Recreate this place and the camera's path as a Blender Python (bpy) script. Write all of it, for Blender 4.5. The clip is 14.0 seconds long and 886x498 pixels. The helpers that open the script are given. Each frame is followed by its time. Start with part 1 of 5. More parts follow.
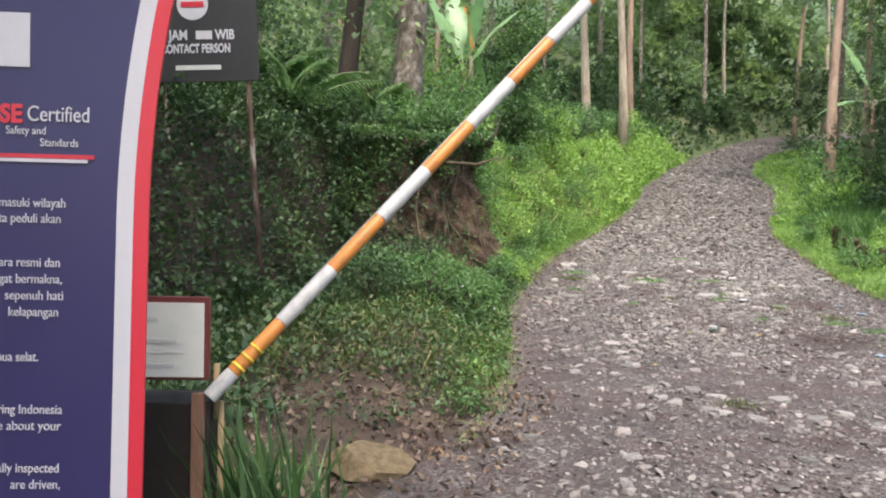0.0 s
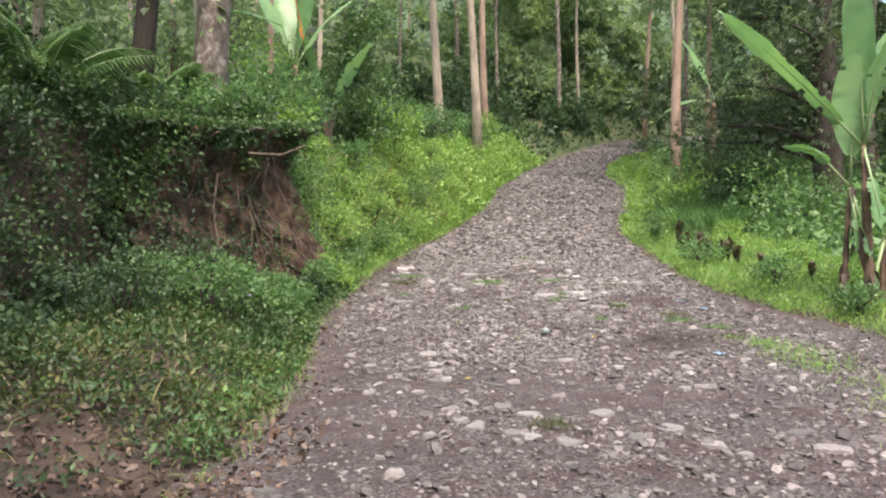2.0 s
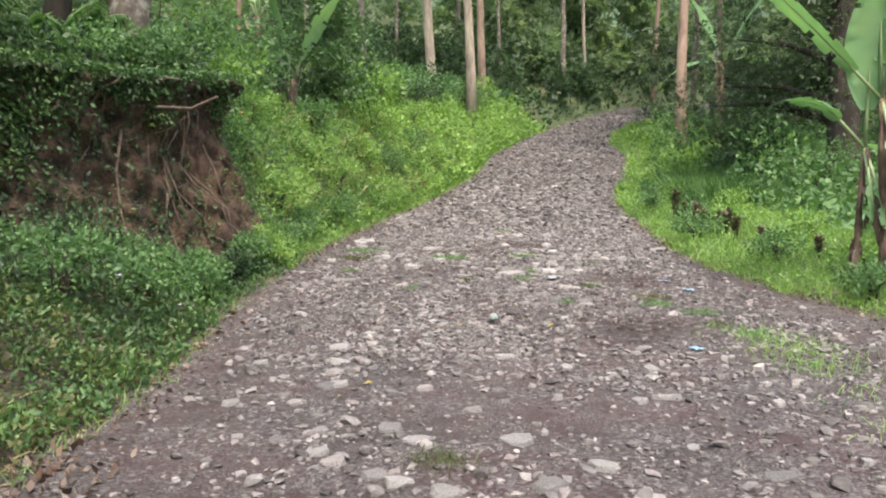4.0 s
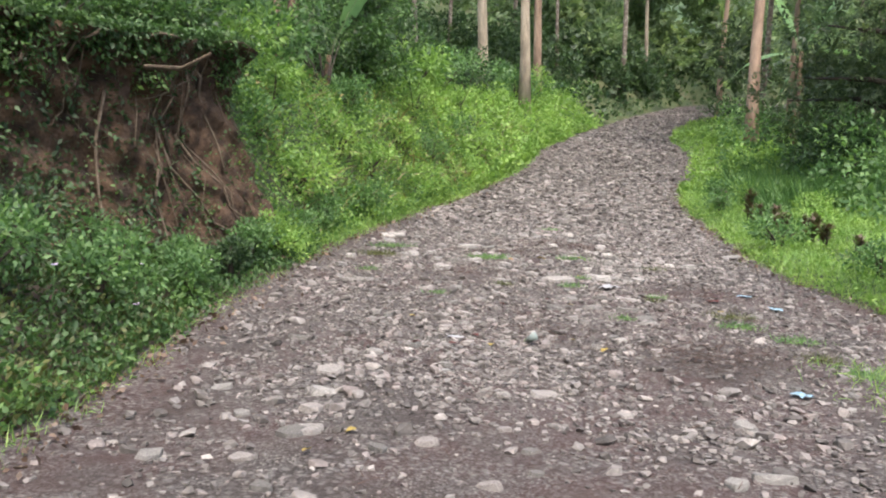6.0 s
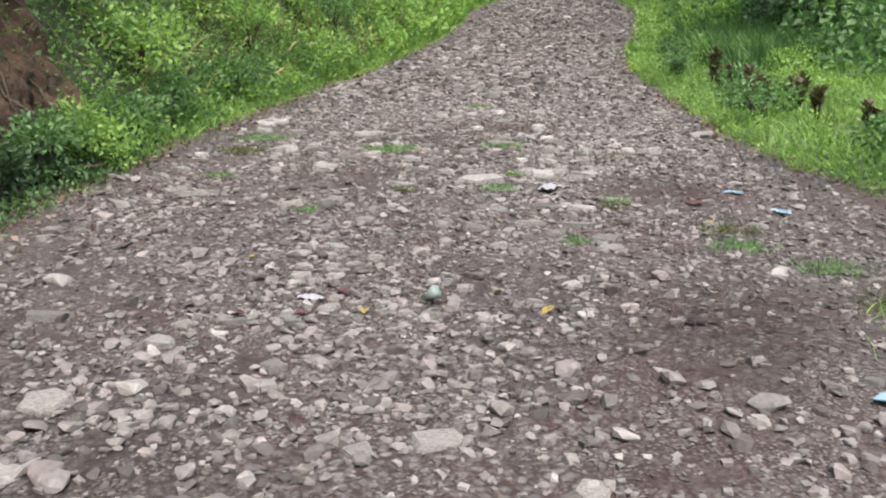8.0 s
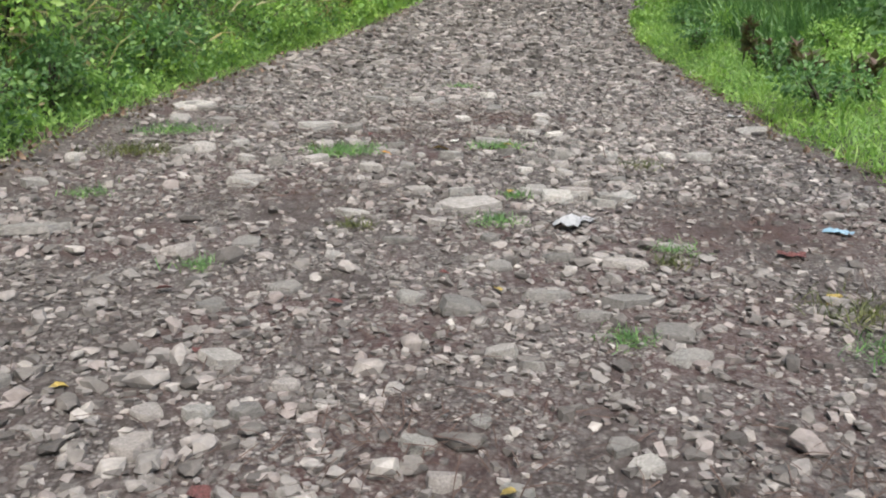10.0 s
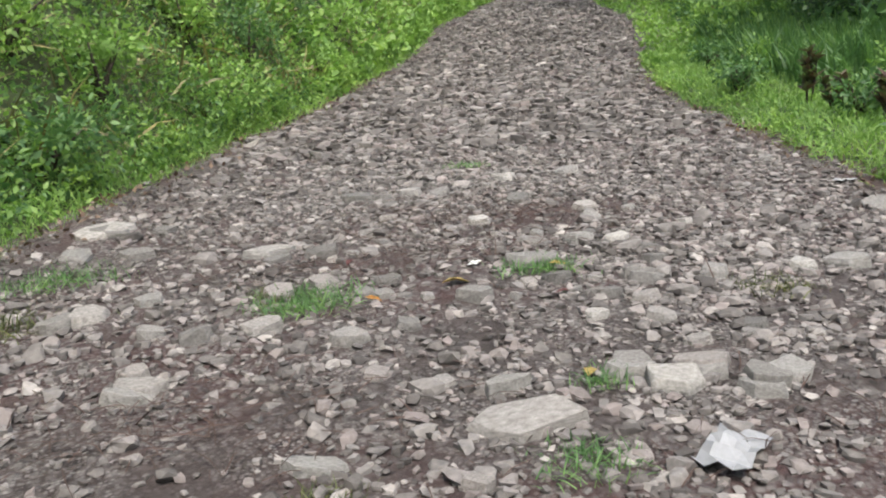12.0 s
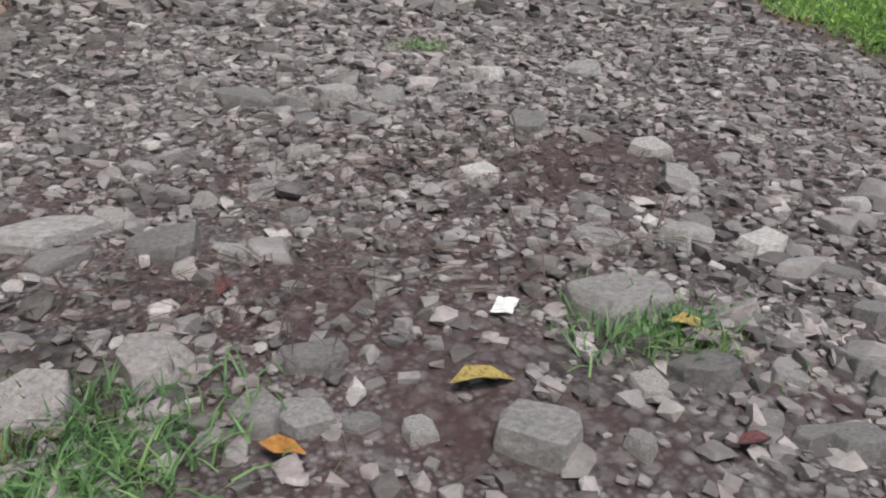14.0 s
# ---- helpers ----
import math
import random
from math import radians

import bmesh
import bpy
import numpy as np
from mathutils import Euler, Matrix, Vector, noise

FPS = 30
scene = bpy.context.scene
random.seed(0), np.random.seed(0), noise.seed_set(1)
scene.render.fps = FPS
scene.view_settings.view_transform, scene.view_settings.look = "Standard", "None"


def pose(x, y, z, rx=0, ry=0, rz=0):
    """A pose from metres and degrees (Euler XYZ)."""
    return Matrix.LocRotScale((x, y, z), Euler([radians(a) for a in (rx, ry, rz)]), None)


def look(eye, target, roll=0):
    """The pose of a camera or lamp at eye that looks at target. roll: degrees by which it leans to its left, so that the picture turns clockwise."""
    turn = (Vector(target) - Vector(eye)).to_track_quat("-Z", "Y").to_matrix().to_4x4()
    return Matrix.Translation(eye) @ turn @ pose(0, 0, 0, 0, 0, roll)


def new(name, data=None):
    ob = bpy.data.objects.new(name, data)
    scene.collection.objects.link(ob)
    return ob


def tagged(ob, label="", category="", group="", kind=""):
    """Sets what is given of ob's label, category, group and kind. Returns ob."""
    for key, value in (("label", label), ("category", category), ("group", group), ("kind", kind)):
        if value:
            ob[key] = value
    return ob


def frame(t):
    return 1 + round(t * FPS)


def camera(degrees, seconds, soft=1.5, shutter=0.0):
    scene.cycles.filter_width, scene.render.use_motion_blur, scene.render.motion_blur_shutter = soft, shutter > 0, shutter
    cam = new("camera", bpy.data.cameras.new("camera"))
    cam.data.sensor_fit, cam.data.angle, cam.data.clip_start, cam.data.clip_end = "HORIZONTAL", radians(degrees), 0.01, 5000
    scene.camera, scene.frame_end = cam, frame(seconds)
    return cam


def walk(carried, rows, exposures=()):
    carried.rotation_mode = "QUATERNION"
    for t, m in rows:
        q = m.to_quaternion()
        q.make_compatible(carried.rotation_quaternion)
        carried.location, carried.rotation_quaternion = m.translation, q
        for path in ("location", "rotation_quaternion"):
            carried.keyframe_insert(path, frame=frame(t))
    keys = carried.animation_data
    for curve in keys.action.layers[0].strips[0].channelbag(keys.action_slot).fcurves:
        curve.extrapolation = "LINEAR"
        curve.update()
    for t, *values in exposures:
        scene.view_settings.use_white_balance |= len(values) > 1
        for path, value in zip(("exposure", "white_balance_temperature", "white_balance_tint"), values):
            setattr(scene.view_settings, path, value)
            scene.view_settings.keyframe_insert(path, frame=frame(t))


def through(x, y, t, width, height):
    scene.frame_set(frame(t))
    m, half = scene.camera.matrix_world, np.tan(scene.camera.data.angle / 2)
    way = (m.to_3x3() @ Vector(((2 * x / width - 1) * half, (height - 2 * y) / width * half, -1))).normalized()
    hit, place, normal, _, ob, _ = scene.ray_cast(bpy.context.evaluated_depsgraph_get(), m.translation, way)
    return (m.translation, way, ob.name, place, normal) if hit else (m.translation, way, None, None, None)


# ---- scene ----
cam = camera(58.0, 14.0, soft=2.0)
# seconds, x, y, z of the eye, yaw, pitch, roll to the left
ROWS = [
    (0, -0.455, -0.772, 1.579, 0.40, -1.79, 1.33),
    (0.5, -0.325, -0.440, 1.540, -2.66, -1.46, 1.45),
    (1, -0.165, -0.113, 1.471, -5.45, -0.76, 0.54),
    (1.5, 0.065, 0.241, 1.484, -6.20, -0.66, 0.04),
    (2, 0.500, 0.650, 1.413, -8.50, -0.93, -0.27),
    (2.5, 0.921, 1.147, 1.369, -12.42, -1.03, -0.43),
    (3, 1.106, 1.287, 1.432, -12.09, -1.75, -0.20),
    (3.5, 1.390, 1.732, 1.385, -11.04, -2.41, 0.69),
    (4, 1.588, 2.089, 1.375, -7.50, -2.98, -0.10),
    (4.2, 1.656, 2.193, 1.336, -5.46, -2.60, 0.42),
    (6.3, 2.110, 4.090, 1.305, -3.98, -3.81, 2.09),
    (6.5, 2.237, 4.382, 1.264, -3.95, -4.47, 1.16),
    (7, 2.410, 4.957, 1.294, -5.56, -7.21, -0.34),
    (7.2, 2.455, 5.203, 1.299, -7.25, -8.48, 0.72),
    (9.3, 2.935, 7.498, 1.370, -9.05, -14.16, -0.76),
    (9.5, 2.973, 7.683, 1.379, -9.10, -14.31, -0.57),
    (10, 2.991, 8.277, 1.373, -9.94, -14.46, 0.96),
    (10.5, 3.036, 8.807, 1.392, -10.22, -12.21, 0.41),
    (11, 3.122, 9.321, 1.398, -9.62, -11.12, 2.00),
    (11.5, 3.138, 9.800, 1.469, -10.04, -11.66, 0.94),
    (12, 3.264, 10.380, 1.486, -10.11, -10.63, -3.92),
    (12.5, 3.322, 10.968, 1.479, -11.09, -11.91, -3.14),
    (13, 3.351, 11.447, 1.613, -11.88, -14.36, -4.68),
    (13.5, 3.429, 12.143, 1.544, -13.57, -16.53, -4.82),
    (14, 3.447, 12.736, 1.435, -18.30, -20.87, 1.68),
]


def held(x, y, z, yaw, pitch, roll):
    a, b = radians(yaw), radians(pitch)
    ahead = Vector((-math.sin(a) * math.cos(b), math.cos(a) * math.cos(b), math.sin(b)))
    eye = Vector((x, y, z))
    return look(eye, eye + ahead, roll)


walk(cam, [(t, held(*r)) for t, *r in ROWS], [(0, 1.6, 6600, 9), (2.5, 1.58, 6750, 14), (4, 1.58, 6600, 10), (6.5, 1.5, 6550, 10), (9.5, 1.3, 6450, 5), (12.5, 1.15, 6450, 6), (14, 0.85, 6200, 9)])

# ---- light: bright overcast sky over a forest clearing ----
world = bpy.data.worlds.new("sky")
scene.world = world
world.use_nodes = True
SUN_UP, SUN_TURN = 62.0, 176.0
sky = world.node_tree.nodes.new("ShaderNodeTexSky")
sky.sky_type, sky.sun_disc = "NISHITA", False
sky.sun_elevation, sky.sun_rotation = radians(SUN_UP), radians(SUN_TURN)
sky.dust_density, sky.air_density = 4.0, 1.2
back = world.node_tree.nodes["Background"]
back.inputs["Strength"].default_value = 0.15
world.node_tree.links.new(sky.outputs[0], back.inputs["Color"])
sun = new("sun", bpy.data.lights.new("sun", "SUN"))
sun.data.energy, sun.data.angle, sun.data.color = 1.7, radians(14), (1.0, 0.95, 0.87)
sa, se = radians(SUN_TURN), radians(SUN_UP)
sun.matrix_world = look((0, 0, 30), Vector((0, 0, 30)) - Vector((math.sin(sa) * math.cos(se), math.cos(sa) * math.cos(se), math.sin(se))))

# ---- materials ----
def material(name, rough=0.8, metal=0.0):
    m = bpy.data.materials.new(name)
    m.use_nodes = True
    n = m.node_tree
    b = n.nodes["Principled BSDF"]
    b.inputs["Roughness"].default_value, b.inputs["Metallic"].default_value = rough, metal
    return m, n, b


def node(tree, kind, **values):
    made = tree.nodes.new(kind)
    for key, value in values.items():
        made.inputs[key.replace("_", " ")].default_value = value
    return made


def ramp(tree, source, stops):
    r = tree.nodes.new("ShaderNodeValToRGB")
    e = r.color_ramp.elements
    while len(e) < len(stops):
        e.new(0.5)
    for k, (at, c) in zip(e, stops):
        k.position, k.color = at, (*c, 1)
    tree.links.new(source, r.inputs[0])
    return r.outputs[0]


def mixed(tree, kind, fac, a, b):
    m = tree.nodes.new("ShaderNodeMix")
    m.data_type, m.blend_type = "RGBA", kind
    for slot, v in ((0, fac), (6, a), (7, b)):
        if hasattr(v, "is_linked"):
            tree.links.new(v, m.inputs[slot])
        else:
            m.inputs[slot].default_value = v if slot == 0 else (*v, 1)
    return m.outputs[2]


def noise_of(tree, scale, detail=5.0, rough=0.6, coords="Object", stretch=None):
    tc = tree.nodes.new("ShaderNodeTexCoord")
    out = tc.outputs[coords]
    if stretch:
        mp = tree.nodes.new("ShaderNodeMapping")
        mp.inputs["Scale"].default_value = stretch
        tree.links.new(out, mp.inputs[0])
        out = mp.outputs[0]
    nz = node(tree, "ShaderNodeTexNoise", Scale=scale, Detail=detail, Roughness=rough)
    tree.links.new(out, nz.inputs["Vector"])
    return nz.outputs["Fac"]


def bump(tree, b, height, strength, distance):
    bp = node(tree, "ShaderNodeBump", Strength=strength, Distance=distance)
    tree.links.new(height, bp.inputs["Height"])
    tree.links.new(bp.outputs[0], b.inputs["Normal"])


def leaf_material(name, dark, mid, light, rough=0.5, through=0.35, patch=1.5):
    """Leaves: each blade its own shade, larger patches of tone, light passing through."""
    m, n, b = material(name, rough)
    geo = n.nodes.new("ShaderNodeNewGeometry")
    own = ramp(n, geo.outputs["Random Per Island"], [(0.0, tuple(0.5 * (p + q) for p, q in zip(dark, mid))), (0.45, mid), (0.85, light), (1.0, tuple(min(1, 1.08 * c) for c in light))])
    tone = ramp(n, noise_of(n, patch, 2), [(0.28, (0.62, 0.68, 0.68)), (0.5, (1.0, 1.02, 1.04)), (0.72, (1.25, 1.17, 0.98))])
    col = mixed(n, "MULTIPLY", 1.0, own, tone)
    n.links.new(col, b.inputs["Base Color"])
    b.inputs["Specular IOR Level"].default_value = 0.35
    tl = n.nodes.new("ShaderNodeBsdfTranslucent")
    n.links.new(mixed(n, "MULTIPLY", 1.0, col, (1.1, 1.25, 0.72)), tl.inputs["Color"])
    mx = n.nodes.new("ShaderNodeMixShader")
    mx.inputs[0].default_value = through
    n.links.new(b.outputs[0], mx.inputs[1])
    n.links.new(tl.outputs[0], mx.inputs[2])
    n.links.new(mx.outputs[0], n.nodes["Material Output"].inputs["Surface"])
    return m


def rough_material(name, stops, scale, fine, rough=0.9, strength=0.6, distance=0.03, stretch=None, island=0.0):
    m, n, b = material(name, rough)
    big = noise_of(n, scale, 4, 0.6, stretch=stretch)
    col = ramp(n, big, stops)
    grain = noise_of(n, fine, 6, 0.7, stretch=stretch)
    col = mixed(n, "MULTIPLY", 0.7, col, ramp(n, grain, [(0.25, (0.45, 0.45, 0.45)), (0.7, (1.2, 1.2, 1.2))]))
    if island:
        geo = n.nodes.new("ShaderNodeNewGeometry")
        obj = n.nodes.new("ShaderNodeObjectInfo")
        add = n.nodes.new("ShaderNodeMath")
        add.operation = "ADD"
        n.links.new(geo.outputs["Random Per Island"], add.inputs[0])
        n.links.new(obj.outputs["Random"], add.inputs[1])
        frac = n.nodes.new("ShaderNodeMath")
        frac.operation = "FRACT"
        n.links.new(add.outputs[0], frac.inputs[0])
        tint = ramp(n, frac.outputs[0], [(0.0, (0.30, 0.28, 0.27)), (0.3, (0.66, 0.63, 0.61)), (0.6, (1.0, 0.98, 0.96)), (0.8, (0.98, 0.88, 0.86)), (0.93, (1.25, 1.22, 1.18)), (1.0, (1.6, 1.56, 1.5))])
        col = mixed(n, "MULTIPLY", island, col, tint)
    n.links.new(col, b.inputs["Base Color"])
    bump(n, b, grain, strength, distance)
    return m


def gravel_material():
    """Trodden dirt full of chips too small to model, with redder bare patches."""
    m, n, b = material("road_dirt", 0.75)
    dirt = ramp(n, noise_of(n, 0.9, 5), [(0.25, (0.014, 0.009, 0.008)), (0.46, (0.040, 0.027, 0.025)), (0.58, (0.044, 0.019, 0.018)), (0.8, (0.068, 0.052, 0.048))])
    tc = n.nodes.new("ShaderNodeTexCoord")
    heights = []
    col = dirt
    for scale, share in ((26.0, 0.58), (62.0, 0.56)):
        v = node(n, "ShaderNodeTexVoronoi", Scale=scale, Randomness=1.0)
        n.links.new(tc.outputs["Object"], v.inputs["Vector"])
        chip = ramp(n, v.outputs["Color"], [(0.0, (0.052, 0.042, 0.039)), (0.4, (0.13, 0.114, 0.109)), (0.75, (0.21, 0.191, 0.184)), (1.0, (0.30, 0.279, 0.270))])
        body = ramp(n, v.outputs["Distance"], [(0.30, (1, 1, 1)), (0.62, (0, 0, 0))])
        where = ramp(n, noise_of(n, 1.7 if scale < 40 else 3.0, 4), [(share - 0.18, (0.1, 0.1, 0.1)), (share + 0.1, (1, 1, 1))])
        mask = mixed(n, "MULTIPLY", 1.0, body, where)
        col = mixed(n, "MIX", mask, col, chip)
        heights.append(mask)
    grain = noise_of(n, 90, 5, 0.7)
    col = mixed(n, "MULTIPLY", 0.6, col, ramp(n, grain, [(0.25, (0.5, 0.5, 0.5)), (0.7, (1.2, 1.2, 1.2))]))
    n.links.new(col, b.inputs["Base Color"])
    h = mixed(n, "ADD", 1.0, mixed(n, "ADD", 0.6, heights[0], heights[1]), grain)
    bump(n, b, h, 0.9, 0.012)
    return m


def paint(name, colour, rough=0.5, dirt=0.35, scale=9.0):
    m, n, b = material(name, rough)
    d = ramp(n, noise_of(n, scale, 7, 0.7), [(0.3, tuple(c * 0.5 + 0.02 for c in colour)), (0.55, colour), (1.0, tuple(min(1, c * 1.1) for c in colour))])
    n.links.new(mixed(n, "MIX", dirt, colour, d), b.inputs["Base Color"])
    bump(n, b, noise_of(n, 60, 4), 0.15, 0.004)
    return m


M_SOIL = rough_material("soil", [(0.3, (0.024, 0.015, 0.011)), (0.55, (0.052, 0.034, 0.025)), (0.8, (0.092, 0.064, 0.047))], 1.8, 22)
M_ROAD = gravel_material()
M_CUT = rough_material("cut_earth", [(0.32, (0.024, 0.014, 0.009)), (0.48, (0.074, 0.042, 0.026)), (0.70, (0.165, 0.098, 0.060))], 4.2, 22, strength=1.0, distance=0.06)
M_STONE = rough_material("stone", [(0.25, (0.128, 0.117, 0.114)), (0.55, (0.216, 0.201, 0.197)), (0.8, (0.318, 0.299, 0.293))], 6, 38, rough=0.8, strength=0.5, distance=0.008, island=1.0)
M_SLAB = rough_material("field_stone", [(0.25, (0.170, 0.161, 0.156)), (0.5, (0.288, 0.276, 0.268)), (0.75, (0.405, 0.390, 0.380))], 7, 30, rough=0.78, strength=0.7, distance=0.012, island=0.75)
M_ROCK = rough_material("tan_rock", [(0.3, (0.08, 0.055, 0.030)), (0.55, (0.155, 0.112, 0.062)), (0.8, (0.22, 0.165, 0.10))], 5, 26, strength=0.7, distance=0.02)
M_BARK = rough_material("pale_bark", [(0.3, (0.19, 0.15, 0.115)), (0.55, (0.40, 0.33, 0.255)), (0.8, (0.54, 0.46, 0.37))], 2.5, 14, strength=0.6, distance=0.02, stretch=(1, 1, 0.25))
M_BARK_RED = rough_material("ruddy_bark", [(0.3, (0.17, 0.11, 0.08)), (0.55, (0.34, 0.235, 0.175)), (0.8, (0.47, 0.35, 0.27))], 2.5, 14, strength=0.6, distance=0.02, stretch=(1, 1, 0.25))
M_BARK_SPOT = rough_material("blotched_bark", [(0.35, (0.070, 0.054, 0.044)), (0.52, (0.155, 0.125, 0.10)), (0.64, (0.32, 0.285, 0.25))], 7.0, 26, strength=0.8, distance=0.02, stretch=(1.0, 1.0, 0.75))
M_BARK_DARK = rough_material("dark_bark", [(0.3, (0.028, 0.021, 0.017)), (0.6, (0.065, 0.048, 0.038)), (0.8, (0.11, 0.085, 0.07))], 3, 16, strength=0.8, distance=0.03, stretch=(1, 1, 0.25))
M_WOOD = rough_material("weathered_wood", [(0.3, (0.10, 0.05, 0.032)), (0.6, (0.20, 0.11, 0.075)), (0.8, (0.34, 0.24, 0.19))], 5, 30, stretch=(1, 1, 0.15), strength=0.4, distance=0.004)
M_STRAWWOOD = rough_material("pale_wood", [(0.3, (0.20, 0.13, 0.07)), (0.6, (0.36, 0.26, 0.15)), (0.8, (0.48, 0.38, 0.25))], 6, 36, stretch=(1, 1, 0.2), strength=0.4, distance=0.004)
M_PEEL = rough_material("peeling_post", [(0.34, (0.040, 0.026, 0.020)), (0.50, (0.130, 0.075, 0.058)), (0.58, (0.36, 0.31, 0.28))], 7, 40, stretch=(1, 1, 0.3), strength=0.6, distance=0.006)
M_ROOT = rough_material("root", [(0.3, (0.07, 0.048, 0.034)), (0.6, (0.17, 0.125, 0.090)), (0.85, (0.30, 0.235, 0.18))], 8, 40)
M_TWIG = rough_material("twig", [(0.3, (0.045, 0.028, 0.023)), (0.6, (0.095, 0.058, 0.048)), (0.85, (0.18, 0.13, 0.105))], 7, 40)
M_HERB = leaf_material("herb_leaf", (0.060, 0.112, 0.052), (0.105, 0.195, 0.078), (0.170, 0.280, 0.108), through=0.45)
M_LIME = leaf_material("lime_leaf", (0.125, 0.215, 0.062), (0.215, 0.345, 0.094), (0.280, 0.410, 0.122), through=0.45)
# darkest herb leaf, mainly for the left bank, whose shade is in its colour
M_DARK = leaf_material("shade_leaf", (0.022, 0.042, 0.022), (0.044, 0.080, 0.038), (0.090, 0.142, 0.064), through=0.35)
M_MIXED = leaf_material("creeper_leaf", (0.025, 0.052, 0.022), (0.060, 0.115, 0.044), (0.115, 0.195, 0.072), through=0.4)
M_GRASS = leaf_material("grass_blade", (0.120, 0.215, 0.066), (0.200, 0.330, 0.098), (0.285, 0.405, 0.130), through=0.45, patch=0.9)
M_MOSS = leaf_material("mound_leaf", (0.028, 0.036, 0.014), (0.068, 0.078, 0.027), (0.120, 0.128, 0.046), through=0.3)
M_STRAW = leaf_material("dry_grass", (0.08, 0.078, 0.03), (0.16, 0.145, 0.058), (0.28, 0.24, 0.115), through=0.2)
# forest leaf paled and blued, distance haze put into its colour
M_FAR = leaf_material("forest_leaf", (0.085, 0.125, 0.078), (0.165, 0.228, 0.130), (0.310, 0.385, 0.220), through=0.5, patch=0.35)
# two darker copies of the forest leaf, crown shade put into the colour
M_SHADEFAR = leaf_material("far_shade_leaf", (0.070, 0.100, 0.062), (0.135, 0.180, 0.104), (0.220, 0.270, 0.150), through=0.5, patch=0.5)
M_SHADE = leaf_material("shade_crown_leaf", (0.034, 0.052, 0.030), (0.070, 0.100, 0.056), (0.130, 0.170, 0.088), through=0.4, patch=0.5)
M_BANANA = leaf_material("banana_leaf", (0.13, 0.25, 0.10), (0.18, 0.32, 0.14), (0.25, 0.40, 0.19), rough=0.38, through=0.35)
M_RIB = paint("pale_green_midrib", (0.24, 0.32, 0.15), rough=0.45, dirt=0.3)
M_CROTON = leaf_material("dark_red_leaf", (0.050, 0.040, 0.028), (0.110, 0.066, 0.052), (0.125, 0.140, 0.070), through=0.3)
M_DRYLEAF = leaf_material("dry_leaf", (0.05, 0.029, 0.022), (0.10, 0.062, 0.046), (0.18, 0.125, 0.095), through=0.15)
M_STEM = rough_material("banana_stem", [(0.3, (0.030, 0.020, 0.016)), (0.5, (0.125, 0.078, 0.052)), (0.8, (0.27, 0.19, 0.115))], 7, 24, strength=0.9, distance=0.02, stretch=(1, 1, 0.5))
M_ORANGE = paint("orange_paint", (0.46, 0.170, 0.032), dirt=0.75, scale=14)
M_WHITE = paint("white_paint", (0.41, 0.40, 0.41), dirt=0.75, scale=14)
M_BLACK = paint("black_board", (0.012, 0.012, 0.016), rough=0.62)
M_PAPER = paint("white_sheet", (0.60, 0.60, 0.57), rough=0.4, dirt=0.15)
M_MAROON = paint("maroon_board", (0.12, 0.022, 0.022), rough=0.5)
M_BOXDARK = paint("dark_box", (0.012, 0.008, 0.007), rough=0.7)
M_NAVY = paint("navy_print", (0.029, 0.025, 0.090), rough=0.35, dirt=0.12, scale=3)
M_RED = paint("red_print", (0.50, 0.028, 0.05), rough=0.35, dirt=0.1)
M_CREAM = paint("white_print", (0.47, 0.455, 0.51), rough=0.35, dirt=0.1)
M_YELLOW = paint("yellow_strap", (0.62, 0.42, 0.03), rough=0.5)
M_INK = paint("faded_ink", (0.50, 0.50, 0.49), rough=0.5)
M_STEEL = paint("grey_steel", (0.30, 0.29, 0.27), rough=0.5)
M_PLASTIC = paint("pale_plastic", (0.20, 0.24, 0.23), rough=0.45, dirt=0.4)
M_SCRAP = paint("crumpled_paper", (0.27, 0.27, 0.285), rough=0.6, dirt=0.5)
M_FLOWER = paint("lilac_petal", (0.55, 0.42, 0.62), rough=0.6)
M_AMBER = rough_material("amber_dry_leaf", [(0.3, (0.20, 0.08, 0.02)), (0.6, (0.46, 0.21, 0.04)), (0.85, (0.6, 0.34, 0.08))], 4, 20)
M_BLUE = paint("blue_wrapper", (0.20, 0.31, 0.40), rough=0.3)
M_PINK = rough_material("red_scrap", [(0.35, (0.07, 0.028, 0.025)), (0.5, (0.14, 0.050, 0.050)), (0.8, (0.22, 0.09, 0.085))], 14, 60)
M_YLEAF = rough_material("yellow_leaf", [(0.35, (0.20, 0.12, 0.04)), (0.5, (0.40, 0.30, 0.08)), (0.8, (0.48, 0.38, 0.13))], 14, 60)
M_FLOOR = rough_material("forest_floor", [(0.3, (0.03, 0.045, 0.018)), (0.5, (0.06, 0.085, 0.03)), (0.75, (0.11, 0.10, 0.05))], 0.7, 9)
M_FARWOOD = rough_material("far_slope", [(0.35, (0.020, 0.040, 0.016)), (0.6, (0.050, 0.090, 0.034))], 0.3, 2.0)


# ---- mesh helpers ----
def raw_mesh(name, verts, loops, counts, smooth=False):
    me = bpy.data.meshes.new(name)
    verts = np.asarray(verts, np.float32).reshape(-1, 3)
    loops, counts = np.asarray(loops, np.int32).ravel(), np.asarray(counts, np.int32).ravel()
    me.vertices.add(len(verts))
    me.loops.add(len(loops))
    me.polygons.add(len(counts))
    me.vertices.foreach_set("co", verts.ravel())
    me.loops.foreach_set("vertex_index", loops)
    me.polygons.foreach_set("loop_start", np.r_[0, np.cumsum(counts)[:-1]].astype(np.int32))
    me.polygons.foreach_set("use_smooth", np.full(len(counts), bool(smooth)))
    me.update(calc_edges=True)
    me.validate()
    return me


